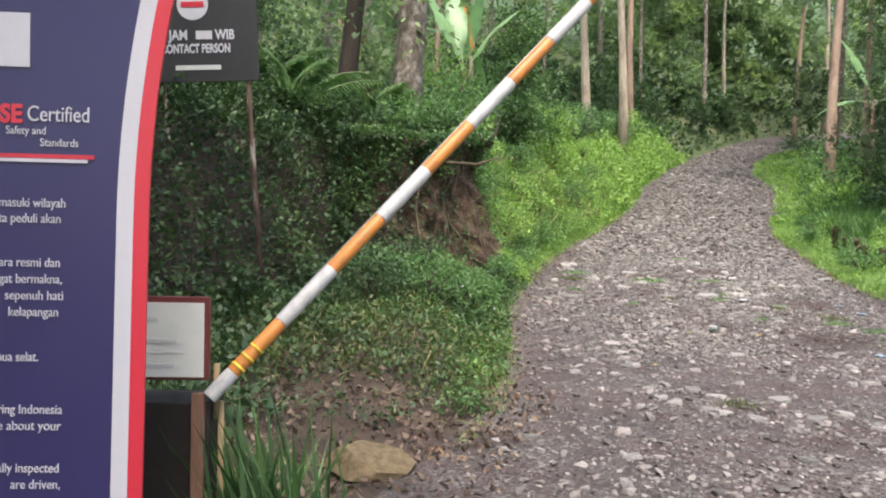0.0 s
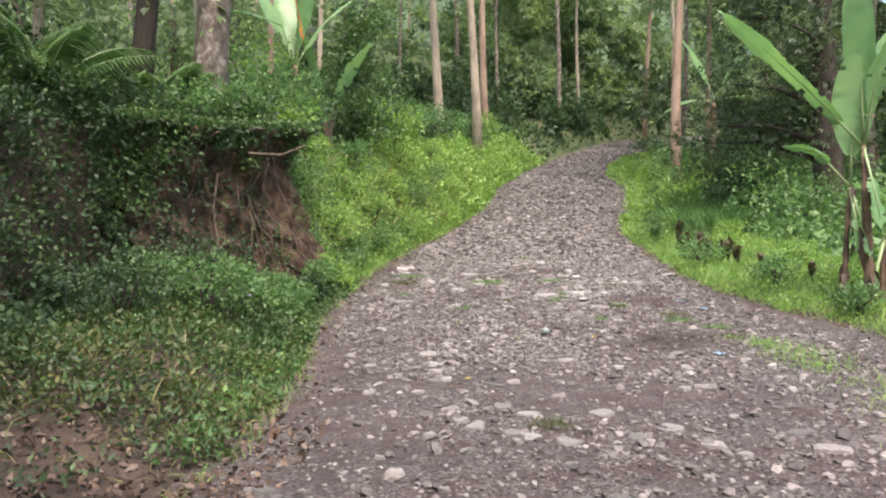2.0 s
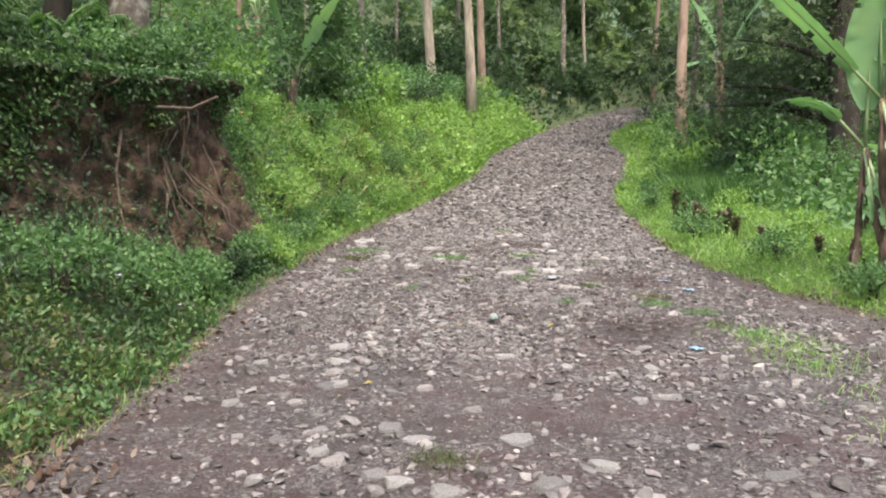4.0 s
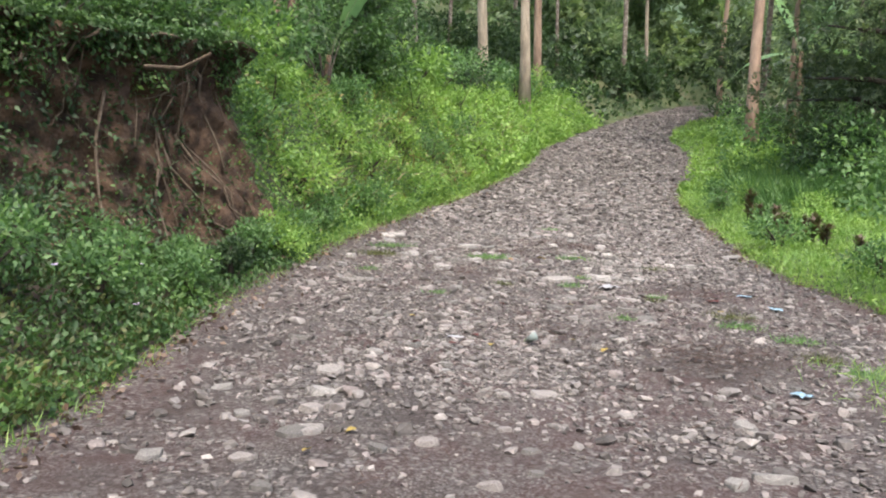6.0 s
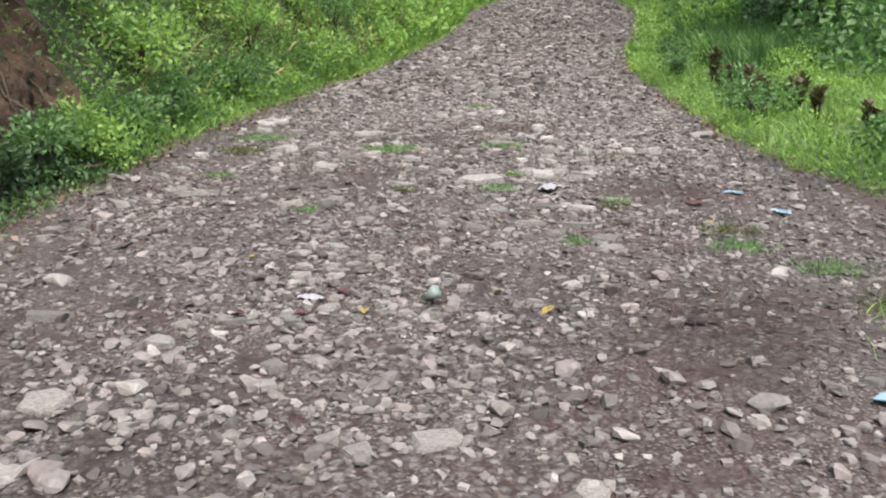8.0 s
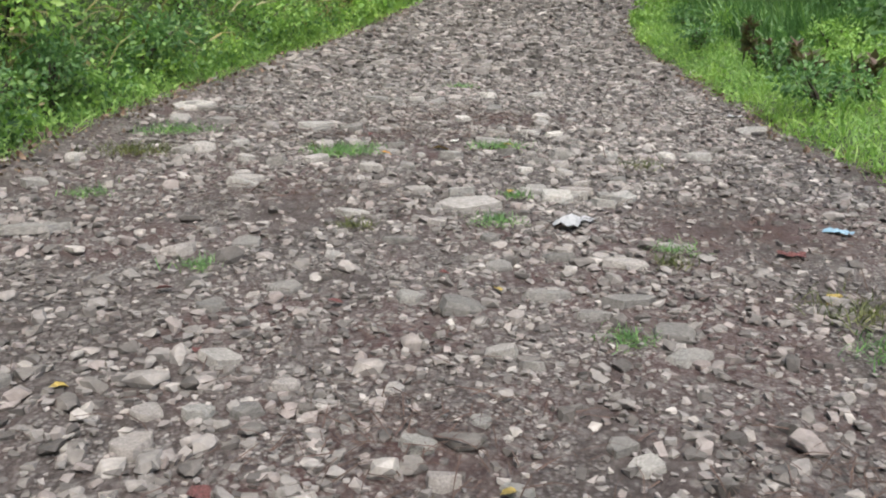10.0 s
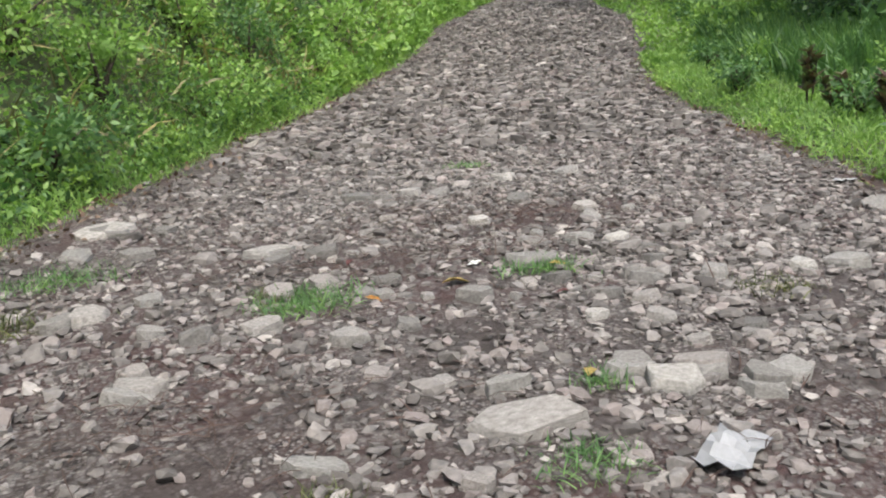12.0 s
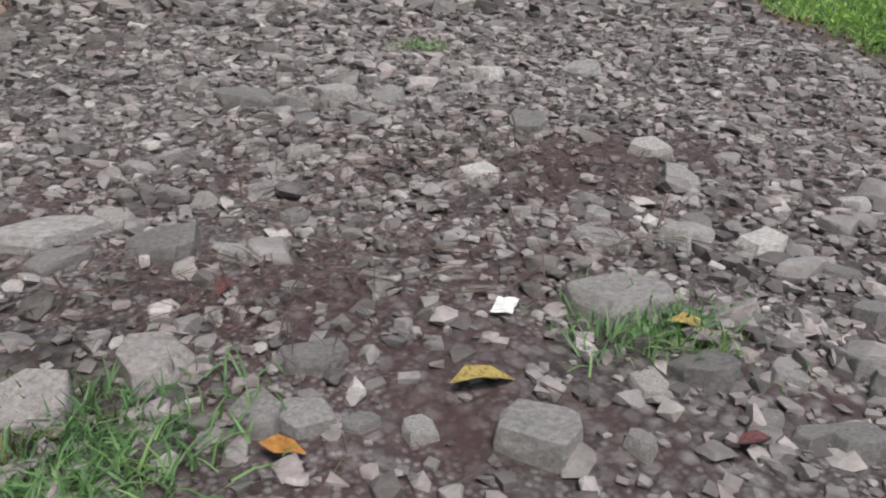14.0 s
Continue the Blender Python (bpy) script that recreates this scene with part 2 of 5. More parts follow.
def put(name, me, mat, parent=None, label="", m=None):
    ob = new(name, me)
    if mat and not me.materials:
        me.materials.append(mat)
    if m is not None:
        ob.matrix_world = m
    if parent:
        ob.parent = parent
    if label:
        tagged(ob, label)
    return ob


def part(name, bm, mat, parent, label="", smooth=False):
    me = bpy.data.meshes.new(name)
    bm.to_mesh(me)
    bm.free()
    if smooth:
        me.polygons.foreach_set("use_smooth", np.ones(len(me.polygons), bool))
    return put(name, me, mat, parent, label)


def thing(name, at, label, category, group="", turn=0.0):
    ob = new(name)
    ob.empty_display_size = 0.1
    ob.matrix_world = pose(*at, 0, 0, turn)
    return tagged(ob, label, category, group)


def box(bm, centre, size, bevel=0.0, m=None):
    made = bmesh.ops.create_cube(bm, size=1.0)["verts"]
    bmesh.ops.scale(bm, vec=size, verts=made)
    bmesh.ops.translate(bm, vec=centre, verts=made)
    if bevel:
        edges = list({e for v in made for e in v.link_edges})
        made = bmesh.ops.bevel(bm, geom=edges, offset=bevel, segments=2, affect="EDGES", profile=0.6)["verts"]
    if m is not None:
        bmesh.ops.transform(bm, matrix=m, verts=made)
    return made


def tube_data(points, radii, sides=8, base=0, lump=0.0, rng=None):
    """Verts and quads of a tube along points."""
    points = [Vector(p) for p in points]
    verts, faces = [], []
    up = Vector((0, 0, 1))
    for i, p in enumerate(points):
        d = (points[min(i + 1, len(points) - 1)] - points[max(i - 1, 0)]).normalized()
        u = d.cross(Vector((0, 1, 0)) if abs(d.y) < 0.9 else Vector((1, 0, 0))).normalized()
        v = d.cross(u)
        for k in range(sides):
            a = 2 * math.pi * k / sides
            r = radii[i] * (1 + (rng.uniform(-lump, lump) if rng else 0))
            verts.append(p + r * (math.cos(a) * u + math.sin(a) * v))
    n = len(points)
    for i in range(n - 1):
        for k in range(sides):
            a, b = base + i * sides + k, base + i * sides + (k + 1) % sides
            faces.append((a, b, b + sides, a + sides))
    faces.append(tuple(base + k for k in reversed(range(sides))))
    faces.append(tuple(base + (n - 1) * sides + k for k in range(sides)))
    return verts, faces


def tubes(name, runs, mat, parent=None, label="", sides=8, lump=0.0, rng=None):
    verts, faces = [], []
    for points, radii in runs:
        v, f = tube_data(points, radii, sides, len(verts), lump, rng)
        verts += v
        faces += f
    me = raw_mesh(name, [tuple(v) for v in verts], [i for f in faces for i in f], [len(f) for f in faces], True)
    return put(name, me, mat, parent, label)


def frames_of(dirs, roll):
    """Rotation matrices whose y axis runs along dirs, turned by roll."""
    y = dirs / np.linalg.norm(dirs, axis=1, keepdims=True)
    ref = np.where(np.abs(y[:, 2:3]) < 0.95, np.array([[0, 0, 1.0]]), np.array([[1.0, 0, 0]]))
    x = np.cross(y, ref)
    x /= np.linalg.norm(x, axis=1, keepdims=True)
    z = np.cross(x, y)
    c, s = np.cos(roll)[:, None], np.sin(roll)[:, None]
    return np.stack([c * x + s * z, y, c * z - s * x], -1)


def scatter(name, base, faces, at, dirs, size, mat, rng, parent=None, flat=0.6, widths=None):
    """Many copies of one small blade, joined: base verts lie along +y from the origin."""
    at, dirs, size = np.asarray(at, float), np.asarray(dirs, float), np.asarray(size, float)
    base = np.asarray(base, float)
    n, k = len(at), len(base)
    rot = frames_of(dirs, rng.uniform(-flat, flat, n))
    scale = np.stack([size * (1 if widths is None else widths), size, size], -1)
    verts = np.einsum("nij,nkj->nki", rot, base[None] * scale[:, None, :]) + at[:, None, :]
    loops = np.concatenate([np.asarray(f) for f in faces])
    counts = np.array([len(f) for f in faces])
    allloops = (loops[None] + k * np.arange(n)[:, None]).ravel()
    me = raw_mesh(name, verts.reshape(-1, 3), allloops, np.tile(counts, n), True)
    return put(name, me, mat, parent)


LEAF = ([(0, 0, 0), (-0.26, 0.38, 0.07), (0.26, 0.38, 0.07), (0, 0.45, -0.01), (0, 1.0, -0.12)], [(0, 3, 1), (0, 2, 3), (1, 3, 4), (3, 2, 4)])
BROAD = ([(0, 0, 0), (-0.36, 0.35, 0.06), (0.36, 0.35, 0.06), (-0.27, 0.7, 0.02), (0.27, 0.7, 0.02), (0, 0.5, -0.04), (0, 1.0, -0.16)], [(0, 5, 1), (0, 2, 5), (1, 5, 3), (5, 2, 4), (3, 5, 6), (5, 4, 6)])
BLADE = ([(-0.03, 0, 0), (0.03, 0, 0), (-0.024, 0.5, 0.06), (0.024, 0.5, 0.06), (0, 1.0, -0.12)], [(0, 1, 3, 2), (2, 3, 4)])
SPRIG = ([(0, 0, 0), (-0.42, 0.30, 0.06), (-0.50, 0.80, -0.06), (-0.08, 0.55, 0.02), (0.10, 0.48, 0.04), (0.44, 0.42, 0.05), (0.36, 1.0, -0.10)], [(0, 3, 2, 1), (0, 5, 6, 4)])
SIMPLE = ([(0, 0, 0), (-0.33, 0.45, 0.06), (0.33, 0.45, 0.06), (0, 1.0, -0.14)], [(0, 2, 3, 1)])


def random_dirs(rng, n, up=0.5):
    d = rng.normal(size=(n, 3))
    d /= np.linalg.norm(d, axis=1, keepdims=True)
    d[:, 2] += up
    return d


# ---- the lie of the land ----
def table(ys, vs):
    """A smooth curve through a few heights or edges along the road."""
    fine = np.arange(-70, 140, 0.25)
    v = np.interp(fine, ys, vs)
    k = np.hanning(13)
    v = np.convolve(np.pad(v, 6, mode="edge"), k / k.sum(), mode="valid")
    return lambda y: np.interp(y, fine, v)


road_z = table([-60, -10, 0, 4, 8, 10, 12, 14, 16, 18, 20, 25, 31, 38, 44, 50, 60, 90], [-1.5, -0.15, 0, 0.02, 0.08, 0.18, 0.38, 0.6, 0.8, 1.0, 1.25, 2.1, 3.35, 4.6, 5.95, 7.5, 9.4, 12.5])
left_x = table([-60, -6, 2, 3.8, 5.1, 6.6, 8.6, 10.5, 12, 13.3, 15, 16.5, 18, 19.7, 21.5, 23, 26.5, 30.6, 34, 37, 44, 49, 60, 90], [-8, -2.0, -1.1, -0.7, -0.2, 0.1, 0.3, 0.35, 0.6, 0.95, 1.3, 1.75, 2.3, 2.85, 3.8, 4.4, 5.9, 7.2, 8.7, 9.9, 14.0, 18.2, 32, 72])
right_x = table([-60, 0, 8.2, 10, 12, 13, 14.5, 16, 18.4, 20.5, 23, 26, 29.6, 35, 39, 42, 50, 60, 90], [2, 6.5, 7.2, 7.3, 7.0, 6.9, 7.05, 7.4, 8.0, 8.3, 9.1, 10.4, 11.9, 13.0, 14.6, 16.4, 24.0, 38, 80])
face_s = table([-60, 4, 8, 9.5, 11, 12.0, 12.7, 13.4, 14.0, 20, 40], [3.6, 3.6, 3.0, 2.5, 1.95, 1.45, 1.15, 0.95, 0.25, 0.2, 0.2])
face_w = table([-60, 7, 9, 11, 13.3, 14.0, 15, 40], [1.0, 1.0, 0.9, 0.5, 0.38, 1.0, 1.7, 1.7])
bank_h = table([-60, 0, 8, 10, 13.5, 15, 20, 28, 36, 46, 60], [2.2, 2.4, 2.7, 2.6, 2.5, 2.2, 1.9, 1.5, 1.0, 0.9, 2.0])
mound_h = table([-60, 4.9, 6.4, 9, 10.5, 12.5], [0.03, 0.03, 0.42, 0.5, 0.3, 0.05])


def step(a, b, v):
    u = np.clip((v - a) / (b - a), 0, 1)
    return u * u * (3 - 2 * u)


def wobble(x, y, s=1.0):
    return (np.sin(1.7 * x * s + 0.6 * y * s) * np.sin(1.1 * y * s - 0.4 * x * s) + 0.5 * np.sin(3.9 * x * s + 1.3) * np.sin(3.1 * y * s + 0.5) + 0.3 * np.sin(7.3 * x * s + 2 * y * s) * np.sin(6.1 * y * s)) / 1.8


def ground_z(x, y):
    x, y = np.asarray(x, float), np.asarray(y, float)
    s, r = left_x(y) - x, x - right_x(y)
    z = road_z(y)
    f0, fw = face_s(y), face_w(y)
    left = mound_h(y) * step(0.1, 1.1, s) + (bank_h(y) - mound_h(y)) * step(f0, f0 + fw, s) + 0.16 * np.maximum(s - f0 - fw, 0)
    left += 0.09 * wobble(x, y) * step(0.15, 1.0, s)
    right = 0.12 * step(0, 0.5, r) + 0.20 * step(0.5, 2.5, r) + 0.06 * wobble(x, y) * step(0.3, 1.0, r) + 0.02 * np.maximum(r - 3, 0)
    ruts = 0.018 * wobble(x, y, 1.3) + 0.012 * wobble(x + 3, y, 3.1)
    return z + left + right + ruts


def road_u(x, y):
    return (x - left_x(y)) / (right_x(y) - left_x(y))

# ---- ground, road ----
def grid_mesh(name, xs, ys, zfun, keep=None, smooth=True):
    X, Y = np.meshgrid(xs, ys)
    Z = zfun(X, Y)
    V = np.stack([X, Y, Z], -1).reshape(-1, 3)
    nx, ny = len(xs), len(ys)
    i = (np.arange(ny - 1)[:, None] * nx + np.arange(nx - 1)[None]).ravel()
    Q = np.stack([i, i + 1, i + 1 + nx, i + nx], -1)
    if keep is not None:
        Q = Q[keep(V[Q].mean(1))]
    return raw_mesh(name, V, Q.ravel(), np.full(len(Q), 4), smooth)


rng = np.random.default_rng(7)
xs = np.r_[-400, -200, -100, -60, np.arange(-40, -8, 2.0), np.arange(-8, 11, 0.16), np.arange(11, 30, 0.8), np.arange(30, 70, 4.0), 90, 150, 300, 500]
ys = np.r_[-400, -200, -100, -50, np.arange(-30, -4, 2.0), np.arange(-4, 24, 0.16), np.arange(24, 60, 0.6), np.arange(60, 100, 5.0), 130, 200, 400, 700]
ground = put("ground", grid_mesh("ground", xs, ys, lambda x, y: ground_z(x, y) - 0.02), M_FLOOR)
ground.data.materials.append(M_SOIL)
mid = np.zeros(len(ground.data.polygons) * 3, np.float32)
ground.data.polygons.foreach_get("center", mid)
mid = mid.reshape(-1, 3)
soil_here = (mid[:, 1] < 13.6) & (left_x(mid[:, 1]) - mid[:, 0] > -1) & (left_x(mid[:, 1]) - mid[:, 0] < 4.5)
ground.data.polygons.foreach_set("material_index", soil_here.astype(np.int32))
tagged(ground, "dark brown soil under verge and forest", "ground", kind="structure")

# the road follows its two edges
rows_y = np.r_[np.arange(-12, 24, 0.10), np.arange(24, 75, 0.4)]
us = np.linspace(-0.035, 1.035, 90)
RX = left_x(rows_y)[:, None] + us[None] * (right_x(rows_y) - left_x(rows_y))[:, None]
RX[:, 0] += 0.12 * wobble(RX[:, 0], rows_y, 2.2)
RX[:, -1] += 0.15 * wobble(RX[:, -1], rows_y, 2.2)
RY = np.repeat(rows_y[:, None], len(us), 1)
RZ = ground_z(RX, RY) + 0.012 * wobble(RX, RY, 9) + 0.004
RZ[:, [0, -1]] -= 0.09
RZ[:, [1, -2]] -= 0.02
nx = len(us)
ii = (np.arange(len(rows_y) - 1)[:, None] * nx + np.arange(nx - 1)[None]).ravel()
road = put("road", raw_mesh("road", np.stack([RX, RY, RZ], -1), np.stack([ii, ii + 1, ii + 1 + nx, ii + nx], -1), np.full(len(ii), 4), True), M_ROAD)
tagged(road, "grey brown stony dirt road with loose gravel", "road", kind="structure")


def surface(x, y):
    return ground_z(x, y) + 0.004


# bare earth face where the bank has slipped, with its overhanging lip
def face_point(y, c):
    """A place on the bare earth face: y along the road, c from its foot (0) to its lip (1)."""
    x = left_x(y) - (face_s(y) - 0.30 + c * (face_w(y) + 0.30))
    z = ground_z(x, y)
    lump = 0.5 + 0.5 * wobble(y * 1.9, z * 2.3, 1.6) + 0.34 * wobble(y * 4.1 + 2.6 * z, z * 3.7 - 1.4 * y, 1.5) + 0.17 * wobble(y * 11 + 3 * z, z * 8, 1.3) + 0.07 * wobble(y * 23 - 4 * z, z * 19)
    hollow = 0.32 * np.exp(-(((c - 0.72) / 0.16) ** 2)) - 0.22 * step(0.86, 1.0, c)
    return x + 0.28 + 0.24 * lump - hollow, y - 0.10 * lump, z + 0.03


cy, cs = np.arange(10.6, 13.78, 0.03), np.linspace(0, 1, 80)
CX2, CY, CZ = face_point(np.repeat(cy[:, None], len(cs), 1), np.repeat(cs[None], len(cy), 0))
CZ = CZ - 0.03
nc = len(cs)
ii = (np.arange(len(cy) - 1)[:, None] * nc + np.arange(nc - 1)[None]).ravel()
cut = put("earth_face", raw_mesh("earth_face", np.stack([CX2, CY, CZ + 0.03], -1), np.stack([ii, ii + 1, ii + 1 + nc, ii + nc], -1), np.full(len(ii), 4), True), M_CUT)
tagged(cut, "bare reddish brown earth face of slipped bank", "earth bank", kind="structure")


# ---- stones ----
def stone_base(r, points, flat):
    bm = bmesh.new()
    for _ in range(points):
        v = Vector((r.gauss(0, 1), r.gauss(0, 1), r.gauss(0, 1))).normalized()
        v = Vector((v.x * r.uniform(0.8, 1.15), v.y * r.uniform(0.6, 0.95), max(-0.6, min(0.62, v.z)) * flat))
        bm.verts.new(v)
    out = bmesh.ops.convex_hull(bm, input=bm.verts)
    bmesh.ops.delete(bm, geom=list({g for g in out["geom_interior"] + out["geom_unused"] if isinstance(g, bmesh.types.BMVert)}), context="VERTS")
    bmesh.ops.recalc_face_normals(bm, faces=bm.faces)
    return bm


def stone_arrays(seed, points, flat):
    bm = stone_base(random.Random(seed), points, flat)
    bm.verts.index_update()
    v = np.array([tuple(w.co) for w in bm.verts])
    f = np.array([[w.index for w in g.verts] for g in bm.faces if len(g.verts) == 3])
    bm.free()
    return v, f


def block_arrays(seed, drop):
    """A chunky broken chip: a jittered block with a corner or two knocked off."""
    r = random.Random(seed)
    bm = bmesh.new()
    corners = [Vector((sx * r.uniform(0.55, 1.0), sy * r.uniform(0.45, 0.8), sz * r.uniform(0.35, 0.6))) for sx in (-1, 1) for sy in (-1, 1) for sz in (-1, 1)]
    for _ in range(drop):
        corners.pop(r.randrange(len(corners)))
    for c in corners:
        bm.verts.new(c)
    bmesh.ops.convex_hull(bm, input=bm.verts)
    bmesh.ops.recalc_face_normals(bm, faces=bm.faces)
    bm.verts.index_update()
    v = np.array([tuple(w.co) for w in bm.verts])
    f = np.array([[w.index for w in g.verts] for g in bm.faces if len(g.verts) == 3])
    bm.free()
    return v, f


PEBBLES = [stone_arrays(k, 18, 0.95) for k in range(12)]
CHIPS = [block_arrays(50 + k, 1) for k in range(10)]
COBBLES = [stone_arrays(80 + k, 30, 0.85) for k in range(14)]


def gravel(name, xy, size, mat, sink=0.20, kinds=PEBBLES):
    verts, loops, base = [], [], 0
    which = rng.integers(0, len(kinds), len(xy))
    for k, (pv, pf) in enumerate(kinds):
        sel = which == k
        n = int(sel.sum())
        if not n:
            continue
        a = rng.uniform(0, 2 * np.pi, n)
        tx, ty = rng.normal(0, 0.15, n), rng.normal(0, 0.15, n)
        sz = size[sel]
        c, s_ = np.cos(a)[:, None], np.sin(a)[:, None]
        P = pv[None] * (sz[:, None, None] * np.stack([rng.uniform(0.8, 1.2, n), rng.uniform(0.8, 1.2, n), rng.uniform(0.55, 1.0, n)], -1)[:, None])
        X, Y, Z = P[..., 0] * c - P[..., 1] * s_, P[..., 0] * s_ + P[..., 1] * c, P[..., 2]
        Z = Z + tx[:, None] * X + ty[:, None] * Y
        p = xy[sel]
        Z = Z + (surface(p[:, 0], p[:, 1]) + (0.36 - sink) * sz)[:, None]
        V = np.stack([X + p[:, :1], Y + p[:, 1:], Z], -1)
        verts.append(V.reshape(-1, 3))
        loops.append((pf.ravel()[None] + base + len(pv) * np.arange(n)[:, None]).ravel())
        base += n * len(pv)
    loops = np.concatenate(loops)
    me = raw_mesh(name, np.concatenate(verts), loops, np.full(len(loops) // 3, 3))
    return put(name, me, mat, road)


def on_road(n, y0, y1, margin=0.0, power=1.0):
    y = y0 + (y1 - y0) * rng.random(n) ** power
    u = rng.uniform(-margin, 1 + margin, n)
    return np.stack([left_x(y) + u * (right_x(y) - left_x(y)), y], -1)


# x, y and half extents of bare earth patches in the road
DIRT = [(4.4, 9.5, 0.7, 0.5), (2.95, 12.8, 0.6, 0.35), (3.9, 13.95, 0.45, 0.25), (3.6, 14.5, 0.5, 0.18), (4.9, 15.2, 0.6, 0.35), (5.2, 12.2, 0.5, 0.5), (3.5, 10.3, 0.4, 0.3), (4.2, 8.9, 0.8, 0.5), (3.4, 6.9, 0.9, 0.6), (2.2, 7.4, 0.8, 0.5)]


def clustered(xy, keep):
    x, y = xy[:, 0], xy[:, 1]
    bare_earth = sum(np.exp(-(((x - a) / c) ** 2) - ((y - b) / d) ** 2) for a, b, c, d in DIRT)
    w = np.clip(0.5 + 0.55 * wobble(x * 0.55 + 5, y * 0.45) + 0.35 * wobble(x * 1.6, y * 1.4 + 2), 0, 1)
    u = road_u(x, y)
    edge = 0.05 + 0.04 * wobble(x * 2, y * 1.7)
    near = step(edge * 0.2, edge * 2.2, u) * step(edge * 0.2, edge * 2.2, 1 - u)
    return xy[rng.random(len(xy)) < np.clip(1 - 0.8 * bare_earth, 0.15, 1) * (keep + (1 - keep) * w) * (0.12 + 0.88 * near)]


def bed(n, y0, y1, margin, keep, a, b, name, kinds, power=1.0):
    xy = clustered(on_road(n, y0, y1, margin, power), keep)
    ob = gravel(name, xy, a + b * rng.random(len(xy)) ** 2.2, M_STONE, sink=0.16, kinds=kinds)
    return tagged(ob, kind="stuff")


bed(46000, 8.8, 17.0, 0.012, 0.22, 0.008, 0.018, "fine_gravel", CHIPS)
bed(20000, 2.5, 9.0, 0.012, 0.3, 0.007, 0.016, "fine_gravel", CHIPS)
bed(13000, 16.5, 30, 0.01, 0.5, 0.018, 0.035, "fine_gravel", CHIPS)
bed(11000, 8.5, 20, 0.005, 0.15, 0.014, 0.036, "gravel", PEBBLES)
bed(4200, 2.0, 9.0, 0.005, 0.15, 0.014, 0.036, "gravel", PEBBLES)
bed(9000, 18, 48, 0.0, 0.5, 0.035, 0.06, "far_gravel", CHIPS, 1.4)
bed(4500, -6.0, 2.8, 0.005, 0.2, 0.010, 0.03, "gravel", CHIPS)
bed(6500, 12.3, 17.5, 0.0, 0.15, 0.016, 0.030, "gravel", PEBBLES)
bed(1700, 7.5, 21, 0.0, 0.08, 0.028, 0.045, "cobbles", COBBLES)
bed(700, 2.5, 8.0, 0.0, 0.10, 0.026, 0.045, "cobbles", COBBLES)
bed(1500, 20, 40, 0.0, 0.3, 0.05, 0.06, "cobbles", COBBLES, 1.3)
bed(4500, 8.5, 16.5, 0.0, 0.1, 0.014, 0.022, "gravel", COBBLES)


# larger stones, each its own piece of the road
def rock_mesh(seed):
    """A broken field stone: an uneven outline, a tilted top, chipped edges."""
    r = random.Random(seed)
    bm = bmesh.new()
    sides = r.randint(5, 8)
    tx, ty = r.uniform(-0.16, 0.16), r.uniform(-0.16, 0.16)
    for k in range(sides):
        a = 2 * math.pi * (k + r.uniform(-0.35, 0.35)) / sides
        q = r.uniform(0.72, 1.12)
        c, d = q * math.cos(a), q * math.sin(a)
        bm.verts.new((c, d, -0.7))
        bm.verts.new((c * 0.98, d * 0.98, r.uniform(-0.05, 0.3)))
        i = r.uniform(0.74, 0.95)
        bm.verts.new((c * i, d * i, 0.58 + tx * c + ty * d + r.uniform(-0.06, 0.06)))
    out = bmesh.ops.convex_hull(bm, input=bm.verts)
    bmesh.ops.delete(bm, geom=list({g for g in out["geom_interior"] + out["geom_unused"] if isinstance(g, bmesh.types.BMVert)}), context="VERTS")
    bmesh.ops.dissolve_limit(bm, angle_limit=radians(9), verts=bm.verts, edges=bm.edges)
    bmesh.ops.bevel(bm, geom=list(bm.edges), offset=0.03, segments=1, affect="EDGES", profile=0.5, clamp_overlap=True)
    bmesh.ops.recalc_face_normals(bm, faces=bm.faces)
    me = bpy.data.meshes.new("stone")
    bm.to_mesh(me)
    bm.free()
    me.materials.append(M_SLAB)
    return me


ROCKS = [rock_mesh(100 + k) for k in range(22)]
# x, y, width and depth of the stones that stand out, from the upper road down
UPPER = [(3.14, 14.14, 0.17, 0.22), (3.34, 14.25, 0.18, 0.23), (3.53, 14.05, 0.13, 0.13), (4.03, 13.88, 0.21, 0.18), (3.66, 14.2, 0.18, 0.11), (4.44, 14.31, 0.34, 0.24), (4.46, 13.98, 0.2, 0.15), (4.83, 13.91, 0.18, 0.19), (3.37, 14.76, 0.21, 0.2), (3.54, 14.69, 0.12, 0.11), (3.09, 14.88, 0.31, 0.18), (3.13, 14.74, 0.19, 0.11), (3.68, 15.99, 0.3, 0.26), (3.86, 15.94, 0.19, 0.24), (4.07, 16.1, 0.2, 0.25), (4.28, 16.03, 0.17, 0.21), (3.82, 15.4, 0.15, 0.15), (3.88, 15.74, 0.14, 0.13), (5.02, 14.95, 0.16, 0.2), (4.78, 14.56, 0.19, 0.15), (4.53, 14.61, 0.22, 0.13), (4.34, 15.08, 0.2, 0.13), (5.1, 15.29, 0.18, 0.18), (5.33, 15.13, 0.12, 0.11)]
